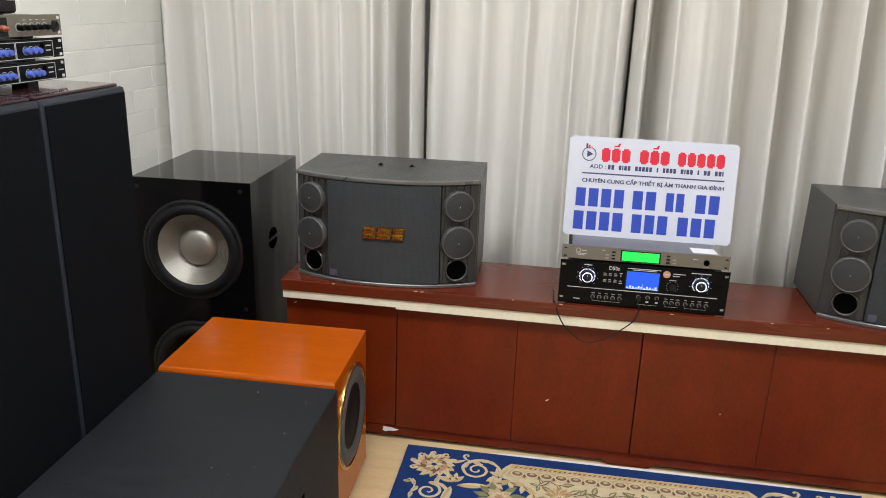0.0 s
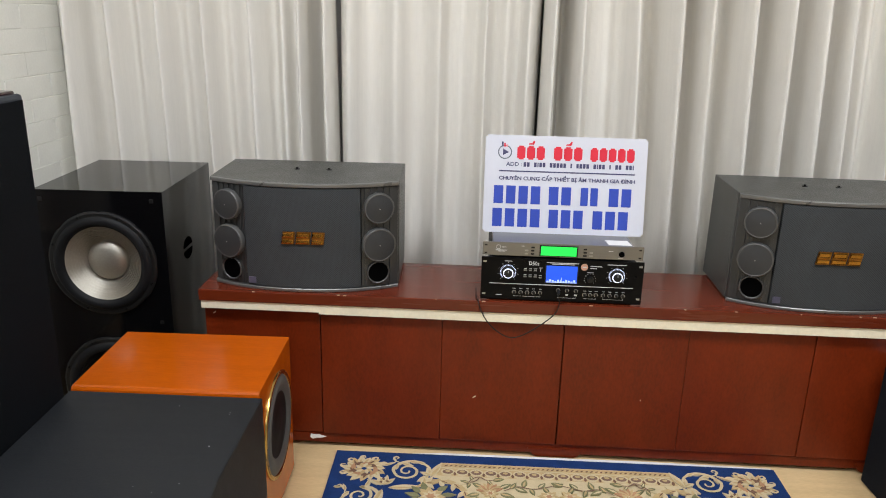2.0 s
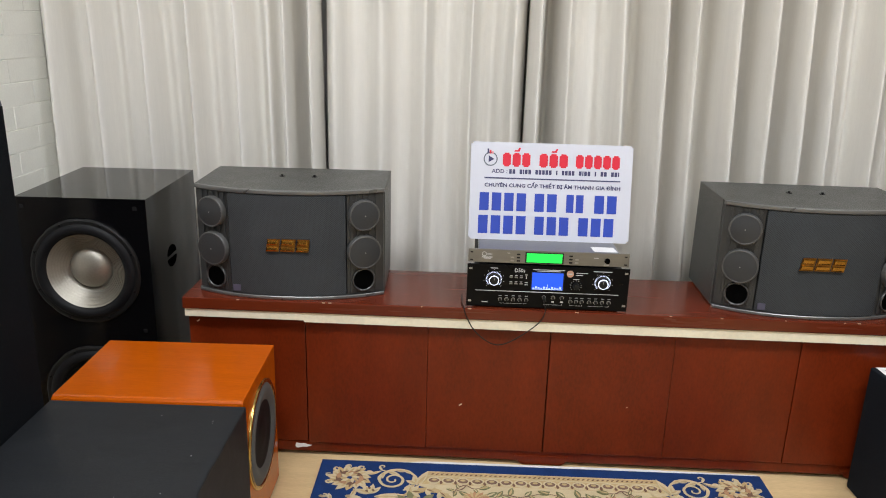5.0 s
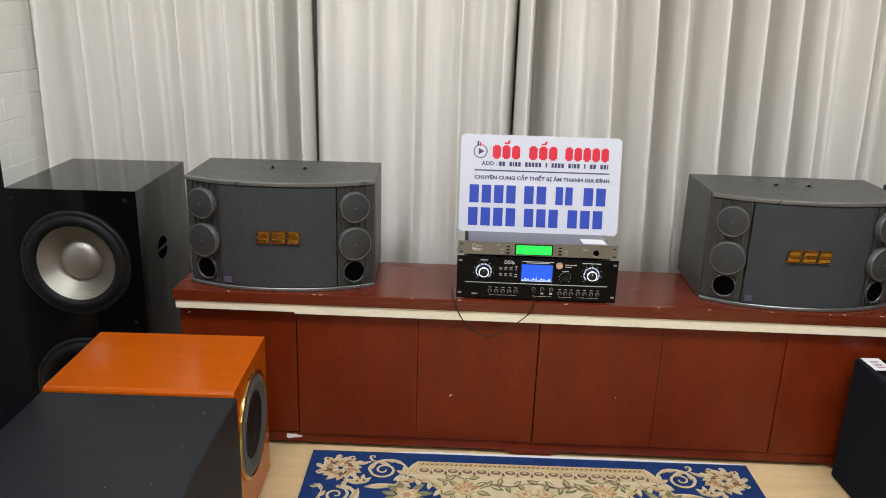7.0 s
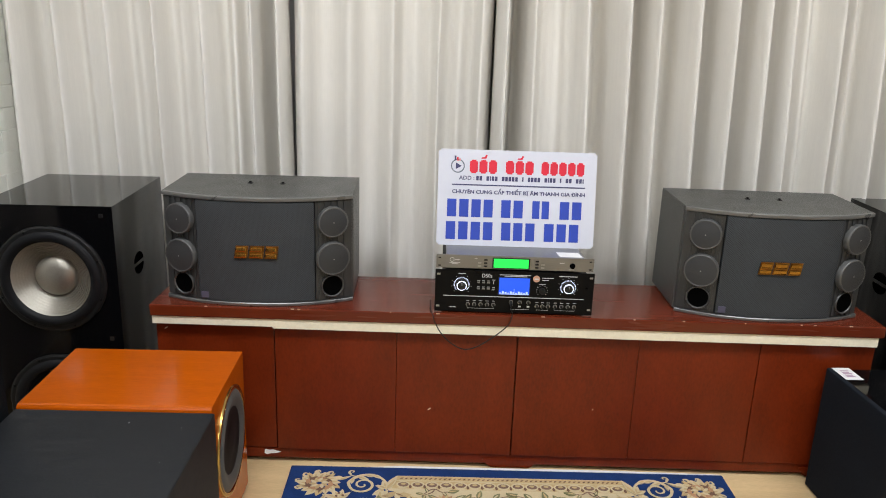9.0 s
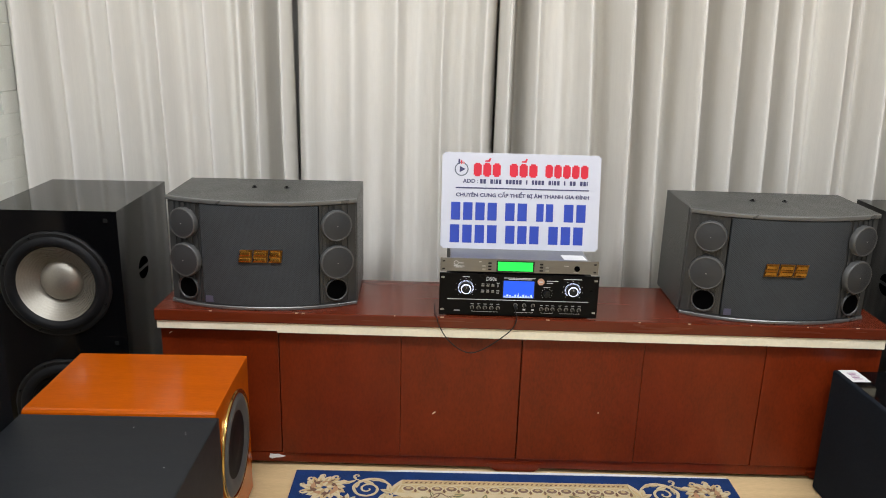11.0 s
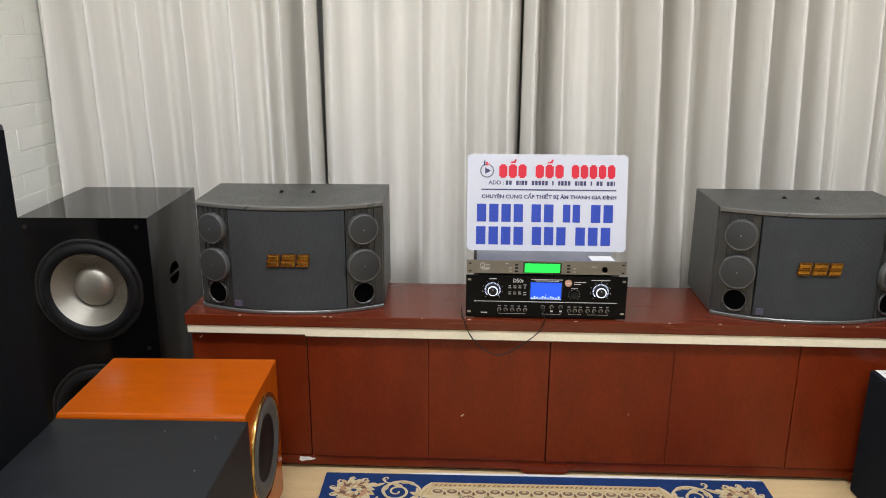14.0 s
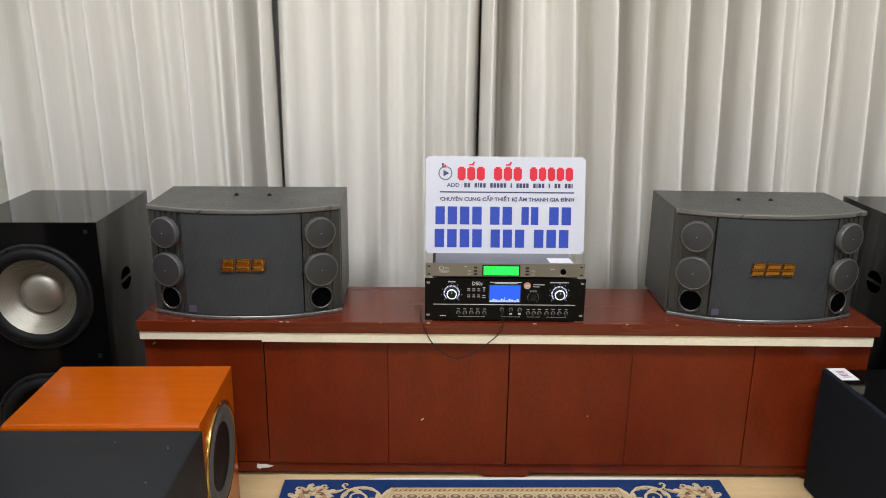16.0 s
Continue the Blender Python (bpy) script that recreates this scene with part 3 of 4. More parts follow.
# ---- tall twin subwoofer in black lacquer ----
def twin_subwoofer(m, label):
    w, d, h = 0.196, 0.465, 0.825
    sub = thing("twin_subwoofer", m, label, "subwoofer", "black twin subwoofers")
    part("cabinet", open_box(-w, w, 0.0, d, 0.012, h), PIANO, sub)
    part("baffle", baffle(w - 0.0005, 0.0125, h - 0.0005, (0.178, 0.594), 0.154, off=-0.003), PIANO, sub)
    for s, t in ((-1, 0.05), (1, 0.05), (-1, d - 0.05), (1, d - 0.05)):
        part("foot", lathe([(0.018, 0), (0.018, 0.0115), (0, 0.0115)], pose(s * (w - 0.04), t, 0.012, 90, 0, 0), 16), RUBBER, sub)
    for cz in (0.594, 0.178):
        pm = pose(-0.003, 0, cz)
        if cz > 0.4:
            woofer(sub, pm, 0.168, "black cast driver frame")
        else:
            woofer(sub, pm, 0.168, "black cast driver frame", BLACK_PLASTIC, "ribbed black cone")
    for x, z in ((w - 0.034, 0.796), (w - 0.034, 0.400), (-w + 0.020, 0.796)):
        part("grille_socket", box(x - 0.006, x + 0.006, -0.003, 0.001, z - 0.006, z + 0.006, 0.001), BLACK_PLASTIC, sub)
    for s in (-1, 1):
        for z0, flip in ((0.612, 1), (0.599, -1)):
            pts = [(0.040 * math.cos(a), flip * 0.030 * math.sin(a)) for a in [math.pi * k / 14 for k in range(15)]]
            if flip < 0:
                pts = pts[::-1]
            bm = prism(pts, 0, 0.0012)
            bmesh.ops.transform(bm, matrix=Matrix(((0, 0, s, s * (w + 0.0002)), (1, 0, 0, 0.190), (0, 1, 0, z0 - 0.014), (0, 0, 0, 1))), verts=bm.verts)
            part("handle_recess", bm, HOLE, sub, "half-round black handle recess")
    return sub


twin_subwoofer(pose(-1.004, 2.048, 0, 0, 0, 2.4), "tall gloss black twin subwoofer with silver cones")
twin_subwoofer(pose(1.856, 2.085, 0, 0, 0, -0.5), "tall gloss black twin subwoofer beside the cabinet end")


# ---- orange lacquered subwoofer ----
orange = thing("cherry_subwoofer", pose(-0.6235, 1.7045, 0, 0, 0, 1.6), "orange cherry lacquered subwoofer with gold ringed driver", "subwoofer")
bm = prism([(0.239, 0.1735), (-0.239, 0.1735), (-0.239, -0.1735), (0.239, -0.1735)], 0.012, 0.448)
front_edge = [e for e in bm.edges if all(v.co.z > 0.4 and v.co.y < 0 for v in e.verts)]
bmesh.ops.bevel(bm, geom=front_edge, offset=0.014, segments=3, affect="EDGES", profile=0.5)
bmesh.ops.bevel(bm, geom=[e for e in bm.edges if e.calc_face_angle(0) > 1.2], offset=0.0035, segments=2, affect="EDGES", profile=0.6)
part("cabinet", bm, ORANGE_WOOD, orange)
for s, t in ((-0.2, -0.15), (0.2, -0.15), (-0.2, 0.15), (0.2, 0.15)):
    part("foot", lathe([(0.018, 0), (0.018, 0.0115), (0, 0.0115)], pose(s, t, 0.012, 90, 0, 0), 16), RUBBER, orange)
pm = pose(0.2392, -0.004, 0.262, 0, 0, 90)
ring = part("driver_ring", lathe([(0.151, 0.0), (0.151, 0.0045), (0.148, 0.0065), (0.1415, 0.0065), (0.1385, 0.0030)], pm, 72), BRASS_RING, orange, "polished gold ring", smooth=True)
part("surround", lathe([(0.1390, 0.0028), (0.128, 0.0085), (0.112, 0.0092), (0.092, 0.0018)], pm, 64), CONE_GREY, ring, "grey rubber surround", smooth=True)
part("cone", lathe([(0.0925, 0.0020), (0.089, 0.0014), (0.045, 0.0010), (0.042, 0.0016), (0.02, 0.002), (0, 0.0022)], pm, 64), RUBBER, ring, "dark cone", smooth=True)

# ---- black vinyl box standing before it ----
front_box = thing("black_subwoofer", pose(-0.604, 1.215, 0, 0, 0, 0.9), "matt black vinyl subwoofer box with scuffed top", "subwoofer")
part("cabinet", prism([(0.242, 0.300), (-0.242, 0.300), (-0.242, -0.310), (0.246, -0.310), (0.246, -0.062), (0.242, -0.058)], 0.010, 0.446, 0.002), VINYL, front_box)
# thin upright black strip on the right side face
part("side_strip", box(0.2405, 0.2430, -0.030, 0.030, 0.06, 0.33, 0.001), HOLE, front_box, "upright black strip on the side")
for s, t in ((-0.13, -0.22), (0.18, -0.22), (-0.18, 0.22), (0.15, 0.22)):
    part("foot", lathe([(0.018, 0), (0.018, 0.0095), (0, 0.0095)], pose(s, t, 0.010, 90, 0, 0), 16), RUBBER, front_box)
for k in range(7):
    x, y = rng.uniform(0.02, 0.19), rng.uniform(-0.15, 0.27)
    r = rng.uniform(0.0004, 0.0010)
    part("scuff", box(x - r * 1.4, x + r * 1.4, y - r, y + r, 0.446, 0.4464), PAPER, front_box, "pale speck of dust or scuff")


# ---- tall floor speakers against the brick wall ----
def floor_speaker(m, label):
    """The local -y side is the cloth front."""
    w, d, h = 0.1455, 0.34, 1.177
    sp = thing("floor_speaker", m, label, "loudspeaker", "tall floor speakers")
    part("cabinet", box(-w + 0.004, w - 0.004, 0.018, d, 0.0, h + 0.006, 0.004), ROSEWOOD, sp)
    part("grille_frame", box(-w, w, 0.002, 0.0178, 0.03, h, 0.009, 2), BLUE_EDGE, sp, "slate coloured bevelled frame")
    part("grille_cloth", box(-w + 0.013, w - 0.008, -0.0015, 0.0016, 0.043, h - 0.013, 0.0012), NAVY_CLOTH, sp, "black grille cloth")
    return sp


# the front runs from the near to the far corner along the box
FACE = 89.0
tower_far = floor_speaker(pose(-0.8570, 1.3505, 0, 0, 0, FACE), "tall dark floor speaker with black cloth front and glossy top")
tower_near = floor_speaker(pose(-0.8570 - 0.0051, 1.3505 - 0.2920, 0, 0, 0, FACE), "tall dark floor speaker with black cloth front and glossy top")

# ---- rack gear on the floor speakers ----
GEAR = pose(-0.970, 1.451, 0, 0, 0, FACE)
TOWER_TOP = 1.183


def knob(parent, m, r, f, mat, label=""):
    return part("knob", lathe([(r, 0), (r * 0.92, f * 0.8), (r * 0.8, f), (0, f)], m, 20), mat, parent, label, smooth=False)


def rack_unit(name, z0, h, face_mat, label, foot, right=0.0):
    """A low unit whose panel ends at local x = right and runs to -x; the front is local -y."""
    u = thing(name, GEAR @ Matrix.Translation((right, 0, z0)), label, "rack unit", "stacked rack units")
    part("faceplate", box(-0.482, 0.0, 0, 0.004, 0.002, h, 0.001), face_mat, u)
    part("case", box(-0.460, -0.022, 0.0045, 0.20, 0.003, h - 0.002, 0.001), BLACK_METAL, u)
    for x in (-0.40, -0.105):
        part("foot", box(x - 0.016, x + 0.016, 0.004, 0.044, -foot, 0.0028), RUBBER, u)
    for x in (-0.474, -0.009):
        for z in (0.008, h - 0.007):
            part("ear_slot", box(x - 0.004, x + 0.004, -0.0006, 0.001, z - 0.003, z + 0.003), PAPER, u)
    return u


for foot, z0 in ((0.0094, TOWER_TOP + 0.0095), (0.0028, TOWER_TOP + 0.0560)):
    u = rack_unit("compressor_unit", z0, 0.0435, BLACK_METAL, "black rack unit with rows of blue knobs", foot)
    for a, b in ((-0.148, -0.034), (-0.305, -0.151), (-0.456, -0.308)):
        bm = bmesh.new()
        for q in ((a, b, 0.0035, 0.0048), (a, b, 0.037, 0.0382)):
            add_box(bm, q[0], q[1], -0.0005, 0.001, q[2], q[3])
        for x in (a, b):
            add_box(bm, x - 0.0006, x + 0.0006, -0.0005, 0.001, 0.0035, 0.0382)
        part("printed_frame", bm, PRINT_WHITE, u)
    for x in (-0.086, -0.103, -0.120, -0.172, -0.190, -0.208, -0.226, -0.262, -0.330, -0.348, -0.366, -0.384):
        part("knob_scale", lathe([(0.0088, 0.0), (0.0088, 0.0006), (0.0080, 0.0006), (0.0080, 0.0)], pose(x, 0, 0.020), 24), PRINT_WHITE, u)
        knob(u, pose(x, 0, 0.019), 0.0066, 0.012, KNOB_BLUE, "blue plastic knob")
    for x in (-0.066, -0.072):
        part("meter", box(x - 0.0018, x + 0.0018, -0.0007, 0.001, 0.010, 0.033), HOLE, u)
    for x, z in ((-0.049, 0.028), (-0.049, 0.018), (-0.015, 0.021)):
        part("print_bar", box(x - 0.008, x + 0.008, -0.0006, 0.001, z - 0.0012, z + 0.0012), PRINT_WHITE, u)

u = rack_unit("microphone_receiver", TOWER_TOP + 0.1025, 0.0455, OLIVE_METAL, "olive grey rack unit with black knobs and connectors", 0.0029, right=0.002)
part("black_panel", box(-0.46, -0.168, -0.003, -0.0004, 0.004, 0.041, 0.001), BLACK_PLASTIC, u)
for x in (-0.054, -0.074, -0.094, -0.114, -0.134):
    part("knob_scale", lathe([(0.0088, 0.0), (0.0088, 0.0006), (0.0076, 0.0006), (0.0076, 0.0)], pose(x, 0, 0.021), 20), PRINT_WHITE, u)
    knob(u, pose(x, 0, 0.020), 0.0060, 0.014, BLACK_METAL)
part("socket", lathe([(0.0135, 0), (0.0135, 0.003), (0.010, 0.003), (0.009, 0.001), (0, 0.001)], pose(-0.022, 0, 0.021), 6), BLACK_PLASTIC, u)
part("plug", lathe([(0.0062, 0), (0.0062, 0.009), (0.0045, 0.011), (0.003, 0.018), (0, 0.018)], pose(-0.186, -0.003, 0.020), 20), ORANGE_PLUG, u, "orange cable plug")
for x in (-0.056, -0.076, -0.096, -0.116):
    part("print_bar", box(x - 0.0045, x + 0.0045, -0.0006, 0.001, 0.0345, 0.0360), PRINT_WHITE, u)

u = thing("wireless_receiver", GEAR @ Matrix.Translation((-0.125, 0, TOWER_TOP + 0.1500)), "black rounded receiver base on top of the stack", "receiver")
part("case", box(-0.30, 0.0, 0.0, 0.16, 0.0, 0.050, 0.012, 3), BLACK_PLASTIC, u)
part("foot", box(-0.24, -0.03, 0.012, 0.13, -0.0018, 0.001), RUBBER, u)
part("rim", lathe([(0.020, 0), (0.020, 0.006), (0.014, 0.008), (0.010, 0.004), (0, 0.004)], pose(-0.075, 0.0, 0.024), 28), BLACK_METAL, u)
part("print_bar", box(-0.030, -0.008, -0.0006, 0.001, 0.026, 0.030), PRINT_WHITE, u)

# ---- low black subwoofer by the cabinet end ----
side_sub = thing("low_subwoofer", pose(1.372, 1.984, 0, 0, 0, 3.0), "low black cloth fronted subwoofer with a paper sticker", "subwoofer")
part("cabinet", box(0.018, 0.44, -0.46, -0.004, 0.008, 0.406, 0.003), PIANO, side_sub)
part("grille", box(0.0, 0.0175, -0.46, 0.0, 0.001, 0.410, 0.006), NAVY_FRONT, side_sub, "navy black grille cloth")
for s, t in ((0.06, -0.40), (0.38, -0.40), (0.06, -0.06), (0.38, -0.06)):
    part("foot", lathe([(0.018, 0), (0.018, 0.0075), (0, 0.0075)], pose(s, t, 0.008, 90, 0, 0), 16), RUBBER, side_sub)
st = part("sticker", box(0.018, 0.074, -0.078, 0.004, 0.4062, 0.4068), PAPER, side_sub, "white paper sticker with print")
for k in range(5):
    part("print_bar", box(0.034, 0.060 - 0.004 * (k % 2), -0.060 + 0.010 * k, -0.055 + 0.010 * k, 0.4068, 0.4071), material("sticker_print", (0.30, 0.14, 0.25), 0.6), st)

# ---- power amplifier on the cabinet ----
amp = thing("karaoke_amplifier", pose(0.164, 2.018, CAB_Z), "black rack amplifier with blue screen and lit dials", "amplifier")
AW, AH = 0.480, 0.136
part("faceplate", box(0, AW, 0, 0.005, 0.003, AH, 0.0012), BLACK_METAL, amp)
part("case", box(0.022, AW - 0.022, 0.0052, 0.29, 0.008, AH - 0.003, 0.0015), BLACK_METAL, amp)
for x in (0.06, AW - 0.06):
    for y in (0.04, 0.25):
        part("foot", lathe([(0.014, 0), (0.014, 0.0085), (0, 0.0085)], pose(x, y, 0.0085, 90, 0, 0), 16), RUBBER, amp)
for x in (0.010, AW - 0.010):
    for z in (0.020, 0.122):
        part("ear_slot", box(x - 0.005, x + 0.005, -0.0007, 0.001, z - 0.003, z + 0.003, 0.0006), STEEL, amp)
part("line", box(0.025, AW - 0.028, -0.0006, 0.001, 0.0530, 0.0550), PRINT_WHITE, amp, "white printed line")
part("screen_bezel", box(0.190, 0.288, -0.0014, 0.001, 0.060, 0.118, 0.0006), BLACK_PLASTIC, amp)
scr = part("screen", box(0.193, 0.285, -0.0020, -0.0014, 0.063, 0.116), SCREEN_BLUE, amp, "lit blue display")
part("screen_marks", box(0.194, 0.284, -0.0024, -0.0020, 0.0635, 0.0655), SCREEN_PALE, scr)
for k in range(11):
    hgt = 0.0012 + 0.0022 * ((k * 5) % 3)
    part("level_bar", box(0.195 + 0.0080 * k, 0.2005 + 0.0080 * k, -0.0023, -0.0020, 0.0665, 0.0675 + hgt), SCREEN_PALE, scr)
part("level_bar", box(0.2388, 0.2400, -0.0023, -0.0020, 0.0675, 0.080), SCREEN_PALE, scr)
for kx in (0.080, 0.402):
    km = pose(kx, 0, 0.090)
    dial = part("dial_skirt", lathe([(0.0205, 0), (0.0200, 0.006), (0.0155, 0.008), (0.0155, 0.006)], km, 40), BLACK_PLASTIC, amp)
    part("lit_ring", lathe([(0.0150, 0.0120), (0.0150, 0.0140), (0.0128, 0.0140), (0.0128, 0.0120)], km, 36), LED_WHITE, dial, "glowing white ring")
    part("dial", lathe([(0.0126, 0.004), (0.0122, 0.017), (0.0105, 0.0185), (0, 0.0185)], km, 32), BLACK_PLASTIC, dial)
    part("pointer", box(kx - 0.0006, kx + 0.0006, -0.0189, -0.0184, 0.093, 0.0995), PRINT_WHITE, dial)
    for k in range(25):
        a = math.radians(225 - 270 * k / 24)
        bm = box(-0.0010, 0.0010, -0.0008, 0.001, 0.0195, 0.0240)
        bmesh.ops.transform(bm, matrix=km @ pose(0, 0, 0, 0, 90 - math.degrees(a), 0), verts=bm.verts)
        part("tick", bm, LED_TICK, dial)
    for k in range(9):
        a = math.radians(225 - 270 * k / 8)
        dx, dz = 0.0300 * math.cos(a), 0.0300 * math.sin(a)
        part("scale_dot", box(kx + dx - 0.0009, kx + dx + 0.0009, -0.0006, 0.001, 0.0892 + dz, 0.0908 + dz), PRINT_WHITE, dial)
    part("print_bar", box(kx - (0.029 if kx > 0.2 else 0.011), kx + (0.026 if kx > 0.2 else 0.011), -0.0006, 0.001, 0.1240, 0.1262), PRINT_WHITE, amp)
lettering("D50s", 0.030, 0.0120, PRINT_WHITE, amp, pose(0.156, -0.0003, 0.1205), bold=0.01)
for a, b, z in ((0.194, 0.288, 0.1245), (0.208, 0.276, 0.1205), (0.322, 0.357, 0.1180), (0.322, 0.342, 0.1115)):
    part("print_bar", box(a, b, -0.0006, 0.001, z - 0.0010, z + 0.0010), PRINT_WHITE, amp)
part("badge", lathe([(0.0105, 0), (0.0105, 0.0012), (0.0085, 0.0012), (0.0085, 0.0008), (0, 0.0008)], pose(0.305, 0, 0.1150), 28), material("copper_badge", (0.62, 0.36, 0.26), 0.4, metal=0.4), amp, "round copper coloured badge")
part("badge_mark", box(0.299, 0.311, -0.0016, -0.0008, 0.1130, 0.1165), PRINT_WHITE, amp)
knob(amp, pose(0.324, 0, 0.078), 0.0095, 0.014, BLACK_PLASTIC)
part("print_bar", box(0.314, 0.334, -0.0006, 0.001, 0.0975, 0.0990), PRINT_WHITE, amp)
for k in range(11):
    a = math.radians(225 - 270 * k / 10)
    part("dot", box(0.324 + 0.0165 * math.cos(a) - 0.0008, 0.324 + 0.0165 * math.cos(a) + 0.0008, -0.0006, 0.001, 0.078 + 0.0165 * math.sin(a) - 0.0008, 0.078 + 0.0165 * math.sin(a) + 0.0008), PRINT_WHITE, amp)
for z in (0.0985, 0.0790):
    for k in range(3):
        x = 0.131 + 0.0150 * k
        part("button", box(x - 0.0045, x + 0.0045, -0.0022, 0.001, z - 0.0022, z + 0.0022, 0.0006), CHAMPAGNE, amp)
        part("print_bar", box(x - 0.004, x + 0.004, -0.0006, 0.001, z + 0.0045, z + 0.0060), PRINT_WHITE, amp)
part("slot_meter", box(0.1755, 0.1772, -0.0007, 0.001, 0.095, 0.104), PRINT_WHITE, amp)
for z in (0.107, 0.083, 0.076):
    part("print_bar", box(0.172, 0.181, -0.0006, 0.001, z - 0.0009, z + 0.0009), PRINT_WHITE, amp)
for gx, count, step, gz in ((0.101, 5, 0.0195, 0.028), (0.311, 3, 0.0170, 0.028), (0.3665, 4, 0.0195, 0.028), (0.232, 3, 0.0265, 0.0385)):
    for k in range(count):
        x = gx + step * k
        if gz < 0.03:
            part("print_bar", box(x - 0.0045, x + 0.0045, -0.0006, 0.001, gz + 0.0110, gz + 0.0124), PRINT_WHITE, amp)
        part("jack_ring", lathe([(0.0062, 0), (0.0062, 0.0015), (0.0048, 0.0015), (0.0048, 0.001)], pose(x, 0, gz), 18), STEEL, amp)
        knob(amp, pose(x, 0, gz), 0.0044, 0.010, BLACK_PLASTIC)
    part("print_bar", box(gx - 0.001, gx + step * (count - 1) + 0.001, -0.0006, 0.001, 0.0150, 0.0157), PRINT_WHITE, amp)
    for x in (gx - 0.0008, gx + step * (count - 1) + 0.0008):
        part("print_bar", box(x - 0.0004, x + 0.0004, -0.0006, 0.001, 0.0158, 0.0180), PRINT_WHITE, amp)
for x in (0.2585, 0.285):
    part("socket", box(x - 0.004, x + 0.004, -0.0012, 0.001, 0.0225, 0.0275, 0.0006), PRINT_WHITE, amp, "white input socket")
part("print_bar", box(0.046, 0.064, -0.0006, 0.001, 0.0165, 0.0190), PRINT_WHITE, amp)
part("plug", lathe([(0.005, 0), (0.005, 0.020), (0.003, 0.024), (0, 0.024)], pose(0.232, -0.001, 0.0385, 8, 0, 0), 14), BLACK_PLASTIC, amp)

cable = smooth_path([(0.150, 2.10, CAB_Z + 0.006), (0.152, 2.03, CAB_Z + 0.005), (0.160, 1.994, CAB_Z - 0.002), (0.165, 1.9914, 0.519), (0.1875, 1.990, 0.479), (0.222, 1.989, 0.446), (0.260, 1.989, 0.430),
                     (0.299, 1.989, 0.441), (0.349, 1.990, 0.475), (0.388, 1.992, 0.511), (0.400, 1.994, CAB_Z + 0.004), (0.396, 1.998, CAB_Z + 0.022), (0.394, 2.004, CAB_Z + 0.036)], 8)
solid("signal_cable", tube(cable, 0.0017, 8), BLACK_PLASTIC, "thin dark cable hanging in a loop over the cabinet edge", "cable", smooth=True)

# ---- slim unit on the amplifier ----
deck = thing("signal_processor", pose(0.1655, 2.021, CAB_Z + AH), "slim champagne rack unit with green display on the amplifier", "rack unit")
part("faceplate", box(0, 0.473, 0, 0.004, 0.005, 0.046, 0.001), CHAMPAGNE, deck)
part("case", box(0.030, 0.443, 0.0042, 0.22, 0.006, 0.044, 0.001), LID_GREY, deck)
for x in (0.06, 0.41):
    for y in (0.03, 0.17):
        part("foot", box(x - 0.01, x + 0.01, y - 0.01, y + 0.01, -0.0028, 0.0058), RUBBER, deck)
part("display_bezel", box(0.168, 0.281, -0.0012, 0.001, 0.007, 0.041, 0.0005), BLACK_PLASTIC, deck)
part("display", box(0.172, 0.277, -0.0018, -0.0012, 0.010, 0.038), SCREEN_GREEN, deck, "lit green display")
for cx in (0.130, 0.148, 0.302, 0.320):
    for z in (0.013, 0.023, 0.033):
        if cx == 0.302 or cx == 0.148 or z != 0.033:
            part("button", box(cx - 0.005, cx + 0.005, -0.002, 0.001, z - 0.0022, z + 0.0022, 0.0005), BLACK_PLASTIC if cx in (0.148, 0.302) else STEEL, deck)
part("badge", lathe([(0.007, 0), (0.007, 0.0006), (0.0055, 0.0006), (0.0055, 0)], pose(0.047, 0, 0.031), 20), PRINT_WHITE, deck)
for a, b, z in ((0.056, 0.070, 0.031), (0.040, 0.072, 0.0215), (0.046, 0.066, 0.018), (0.115, 0.123, 0.036), (0.370, 0.384, 0.030), (0.400, 0.414, 0.010)):
    part("print_bar", box(a, b, -0.0006, 0.001, z - 0.001, z + 0.001), PRINT_WHITE, deck)
knob(deck, pose(0.409, 0, 0.022), 0.0085, 0.006, HOLE)
for z in (0.012, 0.036):
    for x in (0.010, 0.463):
        part("ear_slot", box(x - 0.004, x + 0.004, -0.0006, 0.001, z - 0.002, z + 0.002), BLACK_PLASTIC, deck)
note = solid("paper_label", prism([(0.538, 2.038), (0.606, 2.038), (0.600, 2.086), (0.532, 2.086)], CAB_Z + AH + 0.0442, CAB_Z + AH + 0.0448), PAPER, "small white paper label lying on the slim unit", "paper label")

# ---- advertising board ----
SW, SH = 0.492, 0.298
board = thing("sign_board", pose(0.409, 2.134, CAB_Z + AH + 0.0442, -11.0, 0, 0.5), "white advertising board with red and blue lettering", "sign")
bm = box(-SW / 2, SW / 2, 0, 0.004, 0, SH)
bmesh.ops.bevel(bm, geom=[e for e in bm.edges if abs(e.verts[0].co.y - e.verts[1].co.y) > 0.001], offset=0.006, segments=5, affect="EDGES")
part("board", bm, SIGN_WHITE, board)
part("prop", box(-0.10, 0.10, 0.0042, 0.045, 0.0, 0.10, 0.002), LID_GREY, board)


def sx(p):
    return -SW / 2 + SW * p


